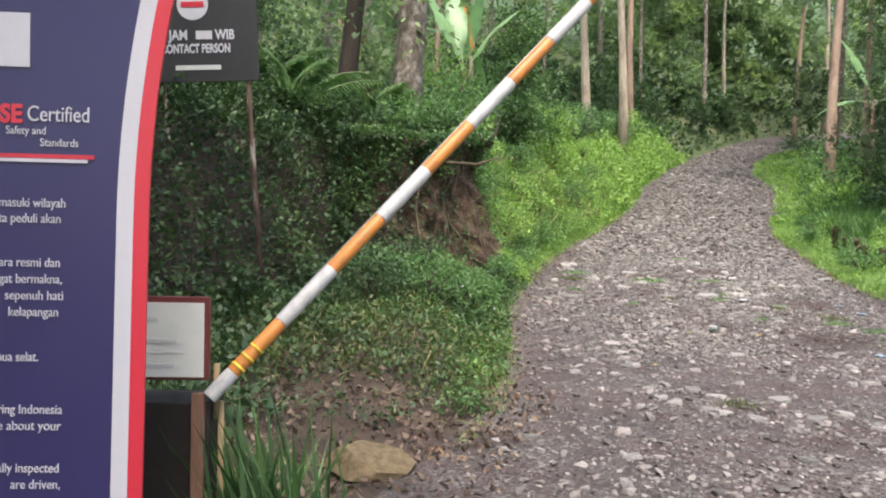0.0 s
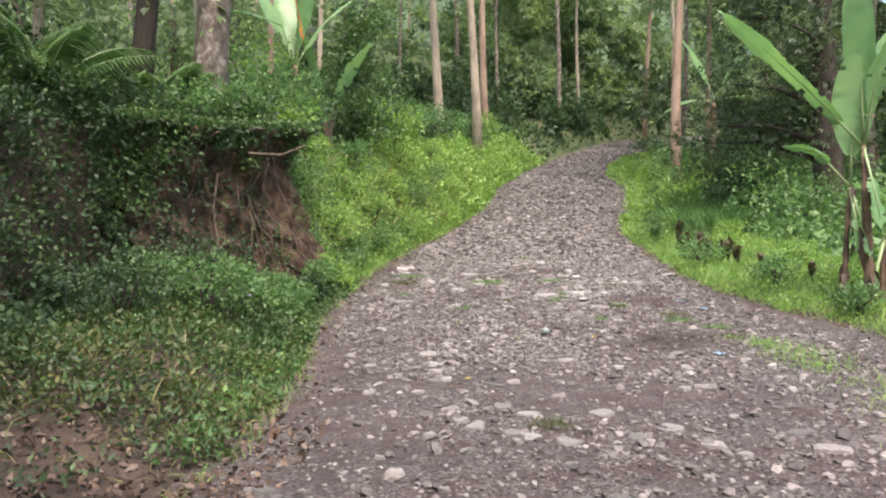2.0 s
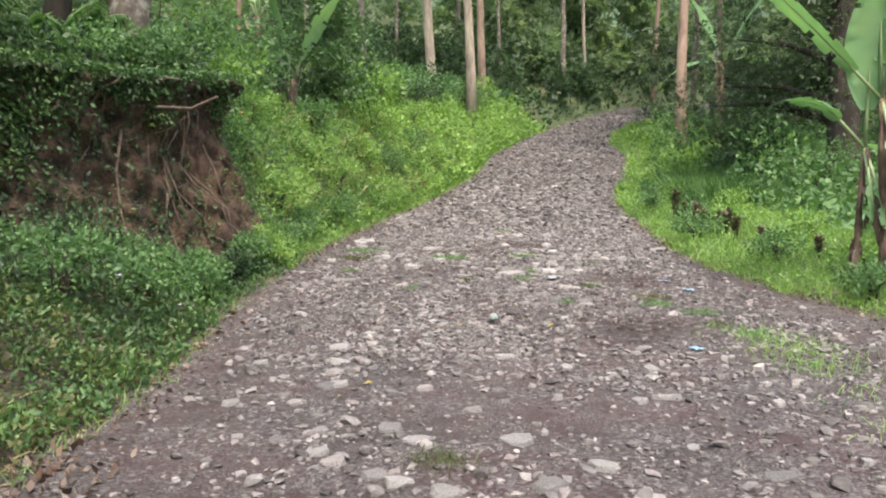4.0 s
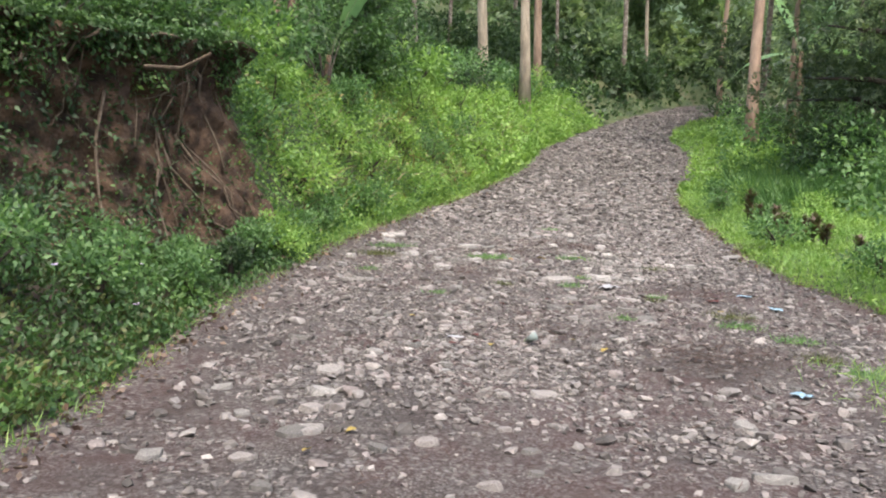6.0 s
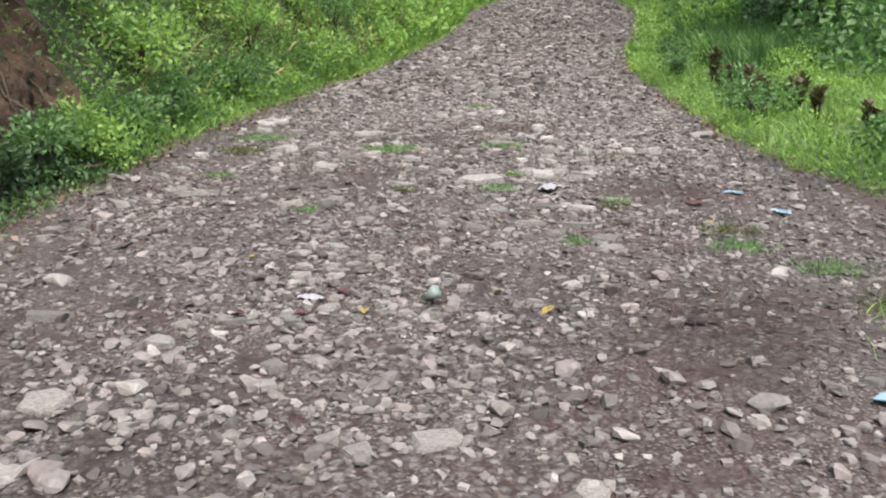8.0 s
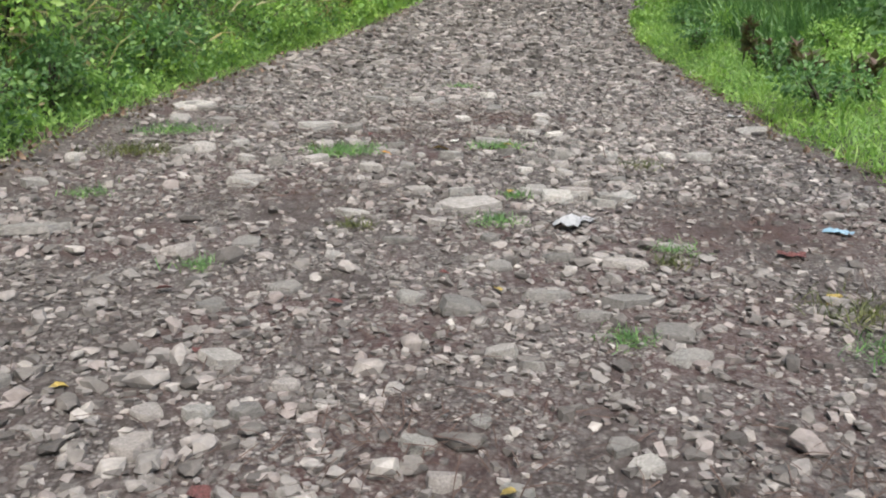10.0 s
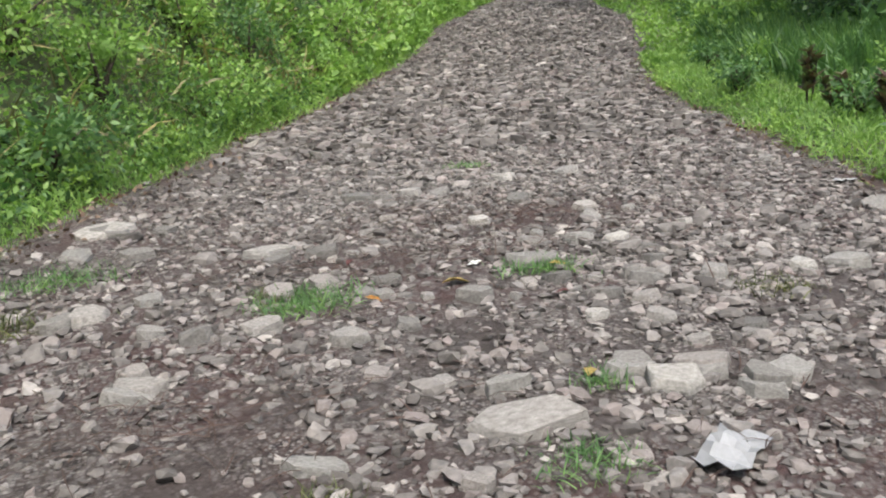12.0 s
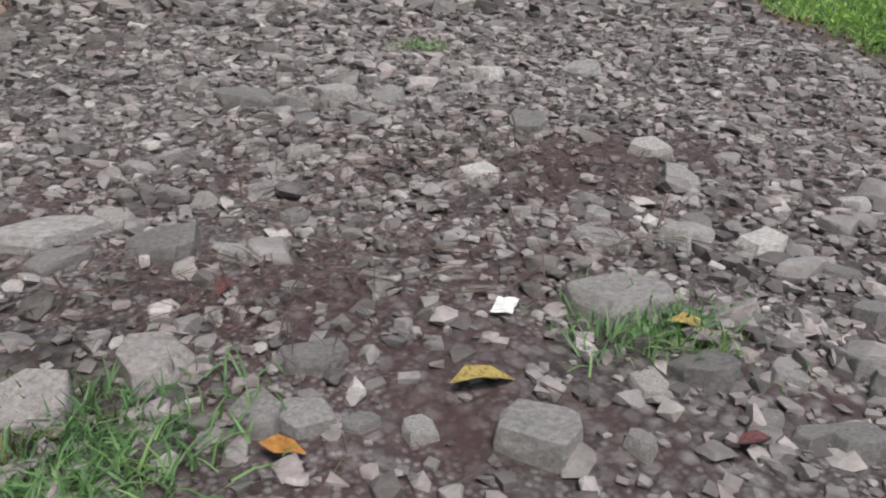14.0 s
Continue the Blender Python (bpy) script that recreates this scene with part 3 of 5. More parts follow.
UPPER_MORE = [(5.04, 15.68, 0.11, 0.11), (4.63, 13.93, 0.1, 0.1), (5.0, 14.09, 0.16, 0.12), (4.61, 13.72, 0.14, 0.11), (3.87, 14.25, 0.05, 0.06), (3.92, 14.21, 0.05, 0.06), (3.6, 14.31, 0.06, 0.07), (3.63, 14.09, 0.05, 0.06), (3.71, 13.99, 0.08, 0.07), (4.49, 13.82, 0.07, 0.08), (5.07, 14.27, 0.11, 0.14), (4.38, 15.48, 0.11, 0.12), (4.41, 15.38, 0.09, 0.12), (6.78, 17.3, 0.2, 0.25), (5.33, 17.58, 0.17, 0.22), (4.37, 14.81, 0.1, 0.09), (3.66, 14.51, 0.08, 0.05), (4.2, 13.81, 0.07, 0.09), (4.68, 14.18, 0.16, 0.09), (4.55, 13.75, 0.15, 0.09), (4.1, 15.78, 0.14, 0.17), (5.4, 16.45, 0.25, 0.25), (4.85, 16.4, 0.26, 0.22), (4.73, 15.61, 0.19, 0.23)]
UPPER_LAST = [(4.97, 14.46, 0.17, 0.15), (3.47, 14.41, 0.05, 0.07), (3.81, 13.95, 0.09, 0.08)]
CENTRE = [(2.64, 13.28, 0.27, 0.14), (2.02, 15.8, 0.4, 0.45), (2.32, 15.2, 0.27, 0.33), (3.07, 13.7, 0.19, 0.21), (2.8, 13.71, 0.18, 0.19), (3.42, 13.48, 0.19, 0.15), (4.39, 13.01, 0.21, 0.2), (4.63, 12.89, 0.26, 0.16), (4.76, 12.73, 0.18, 0.23), (4.84, 13.83, 0.2, 0.16), (4.74, 13.61, 0.21, 0.16), (4.72, 13.4, 0.16, 0.17), (5.17, 13.8, 0.16, 0.18), (4.73, 13.12, 0.13, 0.13), (5.59, 13.73, 0.18, 0.16), (2.54, 14.23, 0.16, 0.15), (2.29, 14.1, 0.19, 0.24), (2.6, 13.44, 0.17, 0.12), (4.99, 13.17, 0.14, 0.11), (4.87, 12.74, 0.19, 0.19), (3.67, 13.6, 0.12, 0.13), (1.98, 15.24, 0.25, 0.27), (2.6, 13.83, 0.14, 0.15), (4.46, 13.49, 0.11, 0.11)]
MIDDLE = [(3.91, 12.68, 0.48, 0.28), (4.37, 12.95, 0.2, 0.18), (3.23, 12.59, 0.24, 0.12), (2.62, 13.21, 0.24, 0.12), (4.61, 12.85, 0.21, 0.18), (4.72, 12.67, 0.15, 0.19), (3.9, 12.91, 0.21, 0.11), (4.19, 11.86, 0.19, 0.14), (4.38, 11.81, 0.12, 0.13), (4.49, 11.72, 0.27, 0.15), (4.84, 11.95, 0.21, 0.13), (3.86, 11.77, 0.18, 0.12), (3.77, 11.9, 0.14, 0.08), (3.16, 12.3, 0.08, 0.1), (2.39, 12.13, 0.22, 0.19), (2.7, 12.18, 0.2, 0.15), (3.68, 12.38, 0.12, 0.09), (4.16, 12.41, 0.11, 0.09), (3.11, 11.99, 0.09, 0.08), (2.17, 14.06, 0.26, 0.24), (2.08, 15.75, 0.32, 0.33), (6.81, 14.71, 0.34, 0.29), (5.82, 13.72, 0.22, 0.28), (3.45, 12.16, 0.19, 0.1)]
LOWER = [(3.29, 10.37, 0.13, 0.12), (2.5, 10.62, 0.12, 0.12), (2.8, 10.61, 0.14, 0.13), (1.63, 12.49, 0.37, 0.31), (2.49, 10.45, 0.14, 0.13), (2.91, 10.76, 0.12, 0.08), (1.99, 10.89, 0.11, 0.09), (3.5, 10.5, 0.09, 0.09), (4.35, 10.81, 0.2, 0.12), (3.77, 10.83, 0.11, 0.08), (3.9, 10.31, 0.13, 0.13), (3.93, 10.2, 0.13, 0.1), (3.61, 11.36, 0.26, 0.23), (2.61, 11.43, 0.17, 0.13), (2.69, 10.96, 0.19, 0.13), (2.9, 11.58, 0.17, 0.14), (4.01, 11.45, 0.23, 0.14), (4.4, 11.04, 0.24, 0.15), (4.14, 11.24, 0.17, 0.12), (4.34, 11.33, 0.26, 0.13), (2.9, 10.02, 0.12, 0.12), (2.63, 9.99, 0.12, 0.09), (3.12, 9.83, 0.14, 0.1), (3.0, 9.9, 0.09, 0.08)]
LOWER_MORE = [(3.9, 9.59, 0.09, 0.09), (3.78, 9.61, 0.08, 0.1), (3.65, 9.93, 0.1, 0.11), (3.84, 9.84, 0.08, 0.1), (3.26, 10.7, 0.09, 0.09), (3.52, 10.13, 0.12, 0.06), (2.2, 9.83, 0.13, 0.08), (3.68, 10.93, 0.15, 0.12), (4.47, 12.81, 0.27, 0.21)]
FIRST = [(1.59, 9.08, 0.23, 0.21), (1.59, 8.58, 0.24, 0.18), (1.56, 8.24, 0.18, 0.15), (1.56, 7.82, 0.22, 0.13), (0.96, 8.67, 0.16, 0.14), (2.98, 8.63, 0.21, 0.14), (2.44, 9.88, 0.16, 0.13), (1.89, 9.66, 0.17, 0.15), (1.3, 10.08, 0.26, 0.17), (2.62, 7.9, 0.1, 0.07), (2.71, 7.58, 0.11, 0.09), (1.94, 7.56, 0.11, 0.11), (4.02, 8.02, 0.15, 0.15), (1.3, 7.46, 0.16, 0.12)]
NEAR = [(2.03, 6.53, 0.2, 0.2), (2.59, 6.45, 0.23, 0.21), (2.07, 5.67, 0.18, 0.2), (1.86, 5.84, 0.18, 0.18), (2.94, 5.98, 0.2, 0.17), (2.57, 5.72, 0.19, 0.17), (3.67, 5.24, 0.29, 0.27), (4.35, 5.22, 0.29, 0.24), (2.97, 5.46, 0.2, 0.17), (1.56, 6.17, 0.17, 0.13), (1.49, 7.79, 0.22, 0.16), (1.88, 6.75, 0.19, 0.17), (3.75, 5.72, 0.21, 0.21), (3.93, 5.01, 0.2, 0.23), (1.54, 8.6, 0.17, 0.16), (3.78, 7.22, 0.25, 0.2), (1.48, 6.72, 0.1, 0.13)]
rs = random.Random(3)
extra = on_road(112, 4.5, 19.0, -0.03)
for k, (bx_, by_, bw, bd) in enumerate([*UPPER, *UPPER_MORE, *UPPER_LAST, *CENTRE, *MIDDLE, *LOWER, *LOWER_MORE, *FIRST, *NEAR, *[(float(a), float(b), *(0.07 + 0.10 * rs.random() ** 1.8,) * 2) for a, b in extra]]):
    h = min(0.070 if by_ > 12.6 else 0.042, 0.38 * math.sqrt(bw * bd)) * rs.uniform(0.75, 1.15)
    m = Matrix.Translation((bx_, by_, float(surface(bx_, by_)) + 0.05 * h)) @ Euler((rs.gauss(0, 0.08), rs.gauss(0, 0.08), rs.gauss(0, 0.3) + (math.pi if rs.random() < 0.5 else 0))).to_matrix().to_4x4() @ Matrix.Diagonal((bw / 2, bd / 2, h, 1))
    put("stone", ROCKS[k % len(ROCKS)], None, road, m=m)


# ---- plants in masses ----
def left_bank(n, y0, y1, s0, s1):
    y = rng.uniform(y0, y1, n)
    s = rng.uniform(s0, s1, n)
    x = left_x(y) - s
    return x, y, ground_z(x, y), s


def right_side(n, y0, y1, r0, r1):
    y = rng.uniform(y0, y1, n)
    r = rng.uniform(r0, r1, n)
    x = right_x(y) + r
    ok = r > 0.18 * wobble(x * 2.3, y * 1.9) + 0.10 * wobble(x * 6, y * 5)
    return x[ok], y[ok], ground_z(x[ok], y[ok])


def slope_dir(x, y, lean=0.5):
    e = 0.06
    gx = (ground_z(x + e, y) - ground_z(x - e, y)) / (2 * e)
    gy = (ground_z(x, y + e) - ground_z(x, y - e)) / (2 * e)
    n = np.stack([-gx, -gy, np.ones_like(gx)], -1)
    return n / np.linalg.norm(n, axis=1, keepdims=True)


def cover(name, x, y, z, kind, size, mat, spread=0.7, up=0.5, lift=0.12, label="", category="undergrowth"):
    n = len(x)
    nrm = slope_dir(x, y)
    d = nrm * up + rng.normal(size=(n, 3)) * spread + np.array([[0, 0, 0.25]])
    tuft = 0.45 + 1.1 * np.clip(0.5 + wobble(x * 1.7 + z, y * 1.7 + z, 1.2), 0, 1) ** 1.5
    at = np.stack([x, y, z], -1) + nrm * (rng.random(n) ** 1.3 * lift * tuft)[:, None]
    fall = rng.random(n) < 0.25 + 0.75 * tuft
    at, d, size, n = at[fall], d[fall], np.asarray(size)[fall], int(fall.sum())
    ob = scatter(name, *kind, at, d, size, mat, rng, flat=1.2)
    return tagged(ob, label, category, kind="stuff")


def sized(n, a, b):
    return a + (b - a) * rng.random(n) ** 1.5


def bare(x, y, s):
    """The slipped earth face carries few leaves."""
    return (y > 10.7) & (y < 13.6) & (s > face_s(y) - 0.30 + 0.12 * wobble(x * 3, y * 3)) & (s < face_s(y) + face_w(y) * 0.92) & (rng.random(len(x)) < 0.93)


# x, y and half extents of thin or worn places in the roadside growth
WORN = [(-1.15, 11.1, 0.45, 0.5), (-0.75, 10.1, 0.35, 0.7), (-1.1, 4.6, 1.1, 0.5), (-1.3, 5.5, 0.6, 0.25)]


def worn(x, y):
    w = sum(np.exp(-(((x - a) / c) ** 2) - ((y - b) / d) ** 2) for a, b, c, d in WORN)
    return rng.random(len(x)) < 0.88 * np.clip(1.3 * w, 0, 1)


def bank_cover(name, n, y0, y1, s0, s1, kind, a, b, mat, lift, label, spread=0.7):
    x, y, z, s = left_bank(n, y0, y1, s0, s1)
    ok = ~bare(x, y, s) & ~worn(x, y) & (s > 0.16 * wobble(x * 2.6, y * 2.1) + 0.10 * wobble(x * 7, y * 6))
    x, y, z = x[ok], y[ok], z[ok]
    return cover(name, x, y, z, kind, sized(len(x), a, b), mat, spread=spread, lift=lift, label=label)


bank_cover("bank_herbs", 42000, 13.4, 24, 0.05, 2.6, LEAF, 0.03, 0.085, M_LIME, 0.34, "bright green herbs covering the earth bank")
bank_cover("bank_creeper", 18000, 13.4, 24, 0.2, 3.4, LEAF, 0.05, 0.11, M_HERB, 0.30, "green creepers on the earth bank")
bank_cover("far_bank_herbs", 24000, 22, 40, 0.0, 3.5, SIMPLE, 0.08, 0.17, M_LIME, 0.5, "bright green herbs covering the farther bank")
bank_cover("mound_herbs", 15000, 5.6, 10.8, 0.05, 3.0, LEAF, 0.03, 0.075, M_MOSS, 0.16, "low green herbs on the roadside mound")
bank_cover("foot_herbs", 13000, 8.6, 14.2, -0.22, 1.05, LEAF, 0.03, 0.08, M_MIXED, 0.20, "leafy weeds along the foot of the bank")
bank_cover("wall_creeper", 26000, 4, 11.2, 2.0, 5.2, SIMPLE, 0.04, 0.10, M_DARK, 0.35, "creepers hanging on the shaded bank, coloured dark for shade")
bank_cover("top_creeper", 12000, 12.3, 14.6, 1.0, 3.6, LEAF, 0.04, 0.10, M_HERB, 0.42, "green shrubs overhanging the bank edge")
# the same edge growth in its shaded stretch, shade given by darker leaves
bank_cover("shade_top_creeper", 20000, 9, 12.7, 1.0, 3.8, LEAF, 0.04, 0.10, M_DARK, 0.42, "shrubs overhanging the bank edge, coloured dark for shade")
bank_cover("mound_dry_grass", 900, 5.2, 7.6, 0.05, 2.4, BLADE, 0.08, 0.22, M_STRAW, 0.05, "dry yellowish grass on the mound", spread=1.1)
bank_cover("mound_top_herbs", 12000, 7.2, 11.0, 0.0, 2.4, LEAF, 0.03, 0.07, M_MIXED, 0.14, "green herbs behind the mound")
bank_cover("mound_edge_weeds", 2600, 5.5, 8.4, -0.28, 0.45, LEAF, 0.03, 0.075, M_HERB, 0.16, "fresh green weeds where the mound meets the road")
bank_cover("mound_crest_herbs", 5200, 6.0, 9.0, 0.3, 2.4, LEAF, 0.03, 0.07, M_MIXED, 0.14, "green drooping herbs on the crest of the mound")
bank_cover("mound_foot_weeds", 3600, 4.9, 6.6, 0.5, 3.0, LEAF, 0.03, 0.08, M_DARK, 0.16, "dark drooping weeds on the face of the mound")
bank_cover("dirt_patch_grass", 900, 3.7, 4.7, 0.55, 1.1, BLADE, 0.05, 0.14, M_HERB, 0.02, "small grass patch beside the rock", spread=0.9)
bank_cover("near_verge_grass", 7000, -2, 6.0, 1.0, 4.5, BLADE, 0.08, 0.26, M_HERB, 0.03, "green grass beside the barrier", spread=0.7)
bank_cover("bank_grass", 16000, 13.5, 36, -0.25, 0.8, BLADE, 0.08, 0.22, M_GRASS, 0.02, "short bright grass along the road edge", spread=0.6)

x, y, z = right_side(42000, 8, 24, -0.25, 3.2)
cover("verge_grass", x, y, z, BLADE, sized(len(x), 0.08, 0.24), M_GRASS, spread=0.6, lift=0.03, label="bright green grass on the road verge", category="grass")
x, y, z = right_side(26000, 7, 24, -0.15, 3.0)
cover("verge_herbs", x, y, z, LEAF, sized(len(x), 0.03, 0.075), M_LIME, lift=0.14, label="bright green herbs on the road verge")
x, y, z = right_side(9000, 22, 46, -0.1, 1.6)
cover("far_verge_grass", x, y, z, SIMPLE, sized(len(x), 0.06, 0.13), M_LIME, lift=0.14, label="low bright herbs along the farther road edge")
x, y, z = right_side(15000, 22, 36, 1.2, 5.0)
cover("far_verge_herbs", x, y, z, SIMPLE, sized(len(x), 0.08, 0.17), M_LIME, lift=0.5, label="bright green herbs on the farther verge")
x, y, z = right_side(24000, 6, 26, 2.4, 9)
cover("right_undergrowth", x, y, z, SIMPLE, sized(len(x), 0.08, 0.2), M_HERB, lift=0.7, label="green undergrowth beside the road")


# ---- shrubs and trees ----
def crown_points(r, blobs, n):
    """Points inside a handful of clumps, denser to the outside."""
    w = np.array([b[3] ** 2 for b in blobs])
    k = r.choice(len(blobs), n, p=w / w.sum())
    d = r.normal(size=(n, 3))
    d /= np.linalg.norm(d, axis=1, keepdims=True)
    c = np.array([b[:3] for b in blobs])[k]
    rad = np.array([b[3] for b in blobs])[k]
    return c + d * (rad * r.random(n) ** 0.45)[:, None] * np.array([[1, 1, 0.8]]), d


def shrub(at, height, spread, mat, leaf, seed, label, n=1500, kind=BROAD, name="shrub"):
    r = np.random.default_rng(seed)
    top = thing(name, at, label, "shrub")
    runs, blobs = [], []
    for k in range(5):
        a, q = r.uniform(0, 6.28), r.uniform(0.3, 0.9)
        tip = (spread * q * math.cos(a) * 0.7, spread * q * math.sin(a) * 0.7, height * r.uniform(0.55, 0.9))
        runs.append(([(0, 0, -0.1), (tip[0] * 0.35, tip[1] * 0.35, tip[2] * 0.5), tip], [0.03, 0.02, 0.006]))
        blobs.append((*tip, spread * r.uniform(0.35, 0.6)))
    for k in range(6):
        a, q = r.uniform(0, 6.28), r.uniform(0.2, 0.9)
        blobs.append((spread * q * math.cos(a), spread * q * math.sin(a), height * r.uniform(0.15, 0.8), spread * r.uniform(0.25, 0.5)))
    for run in runs:
        tubes("stem", [run], M_BARK_DARK, top, sides=5)
    p, d = crown_points(r, blobs, n)
    p[:, 2] = np.maximum(p[:, 2], 0.02)
    scatter("leaves", *kind, p, d + random_dirs(r, n, 0.2) * 0.8, leaf * r.uniform(0.6, 1.3, n), mat, r, top, flat=1.5)
    return top


def tree(at, height, radius, bark, mat, seed, label, lean=(0, 0), crown_from=0.55, spread=2.0, n=1600, leaf=0.22, kind=SPRIG, bend=0.15, twigs=6, dense=False):
    r = np.random.default_rng(seed)
    top = thing("tree", at, label, "tree")
    pts, rad = [], []
    for k in range(9):
        f = k / 8
        pts.append((lean[0] * f * height + bend * math.sin(f * 5 + seed), lean[1] * f * height + bend * math.cos(f * 4 + seed), f * height - 0.3))
        rad.append(radius * (1.35 if k == 0 else 1.0 - 0.62 * f))
    tubes("trunk", [(pts, rad)], bark, top, sides=12, lump=0.05, rng=random.Random(seed))
    runs, blobs = [], []
    for k in range(twigs + 4):
        f = crown_from + (1 - crown_from) * (k + 0.5) / (twigs + 4)
        a = r.uniform(0, 6.28)
        b0 = np.array([np.interp(f, np.linspace(0, 1, 9), [p[j] for p in pts]) for j in range(3)])
        reach = spread * (1.15 - 0.6 * (f - crown_from) / (1 - crown_from)) * r.uniform(0.6, 1.1)
        tip = b0 + np.array([math.cos(a) * reach, math.sin(a) * reach, r.uniform(0.1, 0.5) * reach])
        mid = b0 * 0.5 + tip * 0.5 + np.array([0, 0, 0.08 * reach])
        runs.append(([tuple(b0), tuple(mid), tuple(tip)], [radius * 0.28, radius * 0.16, radius * 0.05]))
        blobs += [(*tip, spread * r.uniform(0.28, 0.45)), (*mid, spread * r.uniform(0.22, 0.38))]
    for run in runs:
        tubes("limb", [run], bark, top, sides=6)
    if dense:
        blobs += [(*q, spread * 0.42) for q in pts if q[2] > crown_from * height]
    p, d = crown_points(r, blobs, n)
    scatter("crown", *kind, p, d + random_dirs(r, n, -0.1) * 0.9, leaf * r.uniform(0.6, 1.3, n), mat, r, top, flat=1.5)
    return top


def gz1(x, y):
    return float(ground_z(np.array([x]), np.array([y]))[0])


def rooted(x, y):
    return (x, y, gz1(x, y))


tree(rooted(6.75, 33.4), 17, 0.20, M_BARK, M_FAR, 1, "slender pale-barked roadside tree with a high crown", lean=(-0.035, 0.0), spread=3.0, leaf=0.3, twigs=7)
tree(rooted(5.2, 33.6), 15, 0.21, M_BARK, M_FAR, 2, "pale-barked tree half hidden by leaves on the bank", lean=(-0.01, 0), spread=3.2, crown_from=0.4, leaf=0.3)
tree(rooted(8.15, 38.0), 17, 0.19, M_BARK_RED, M_FAR, 3, "reddish-barked tree beyond the bank", spread=3.0, leaf=0.3)
tree(rooted(13.4, 28.4), 15, 0.20, M_BARK_RED, M_FAR, 4, "slim reddish-barked tree on the grass verge", lean=(0.012, 0), spread=2.5, leaf=0.3)
tree(rooted(-1.18, 13.9), 12, 0.30, M_BARK_SPOT, M_FAR, 5, "stout tree with blotched grey bark on the bank", spread=3.2, n=1800)
tree(rooted(-2.6, 14.6), 12, 0.20, M_BARK_DARK, M_FAR, 6, "dark-barked tree behind the bank edge", lean=(0.05, 0), spread=2.6, n=1500)
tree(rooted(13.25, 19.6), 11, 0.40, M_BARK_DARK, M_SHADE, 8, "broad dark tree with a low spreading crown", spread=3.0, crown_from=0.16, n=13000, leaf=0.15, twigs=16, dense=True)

tree(rooted(1.4, 22.0), 4.3, 0.07, M_BARK_DARK, M_MIXED, 9, "dense leafy sapling on top of the bank", spread=1.3, crown_from=0.12, n=6500, leaf=0.12, kind=LEAF, twigs=12, dense=True)

# forest on both sides and beyond the bend
rt = random.Random(5)
FOREST = [(14, 46), (16.5, 50), (11, 48), (20, 47), (12.5, 56), (24, 52), (9, 52), (18.5, 58), (3, 42), (0.5, 36), (-2.5, 30), (-1, 24), (-4, 21), (-3.5, 27), (-6, 18), (-5, 33), (-7.5, 24), (-4.6, 16), (-6.5, 13), (-8.5, 17), (-9.5, 12), (-6, 9.5), (5, 46), (17, 33), (19, 40), (22, 36), (26, 44), (21, 28), (18, 24), (25, 30), (24, 22), (30, 38), (15, 62), (22, 66), (28, 58), (7, 60), (2, 52), (-3, 44), (-8, 38), (12, 68)]
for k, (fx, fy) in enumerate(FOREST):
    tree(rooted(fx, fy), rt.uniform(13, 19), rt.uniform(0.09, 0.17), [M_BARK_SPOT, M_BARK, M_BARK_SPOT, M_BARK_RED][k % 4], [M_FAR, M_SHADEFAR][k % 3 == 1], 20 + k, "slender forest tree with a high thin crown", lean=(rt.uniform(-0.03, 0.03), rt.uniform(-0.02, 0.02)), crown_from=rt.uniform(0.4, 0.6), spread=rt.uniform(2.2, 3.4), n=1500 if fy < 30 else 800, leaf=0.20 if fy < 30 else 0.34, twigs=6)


# unseen trees added around the start, their crowns dim banner and mound
UNSEEN_SHADE_TREES = [(-4.2, -4.2), (-1.6, -7.5), (-7.0, -0.6), (-6.5, -8.5), (3.5, -13.0), (9.5, -10.0), (13.0, -2.5), (-5.2, 2.2)]
for k, (fx, fy) in enumerate(UNSEEN_SHADE_TREES):
    tree(rooted(fx, fy), rt.uniform(11, 14), rt.uniform(0.14, 0.22), [M_BARK_SPOT, M_BARK_DARK][k % 2], [M_FAR, M_SHADEFAR][k % 2], 80 + k, "unseen leafy tree with a broad high crown, added to shade the start", crown_from=0.36, spread=rt.uniform(3.2, 4.0), n=2600, leaf=0.30, twigs=9)


def thicket(name, n, centre, size, leaf, mat, label, clumps=40, kind=SPRIG, puff=1.0, base=0.0):
    """Far undergrowth: clumps of leaves on the ground, too many to count."""
    c = np.array(centre) + (rng.random((clumps, 3)) - 0.5) * np.array(size)
    k = rng.integers(0, clumps, n)
    d = rng.normal(size=(n, 3))
    d /= np.linalg.norm(d, axis=1, keepdims=True)
    p = c[k] + d * ((puff * rng.uniform(0.5, 1.5, clumps))[k] * rng.random(n) ** 0.5)[:, None]
    off = p[:, 2] - centre[2] + size[2] / 2
    p[:, 2] = ground_z(p[:, 0], p[:, 1]) + np.maximum(off, 0.05) + base
    clear = (left_x(p[:, 1]) - p[:, 0] > 0.6) | (p[:, 0] - right_x(p[:, 1]) > 0.8)
    clear &= ~((p[:, 0] > -4.5) & (p[:, 0] < 0) & (p[:, 1] < 8.3) & (p[:, 1] > -1) & (p[:, 2] < 5.2))
    p, d = p[clear], d[clear]
    ob = scatter(name, *kind, p, d + random_dirs(rng, len(p), 0.1), leaf * rng.uniform(0.6, 1.4, len(p)), mat, rng, flat=1.5)
    return tagged(ob, label, "undergrowth", kind="stuff")


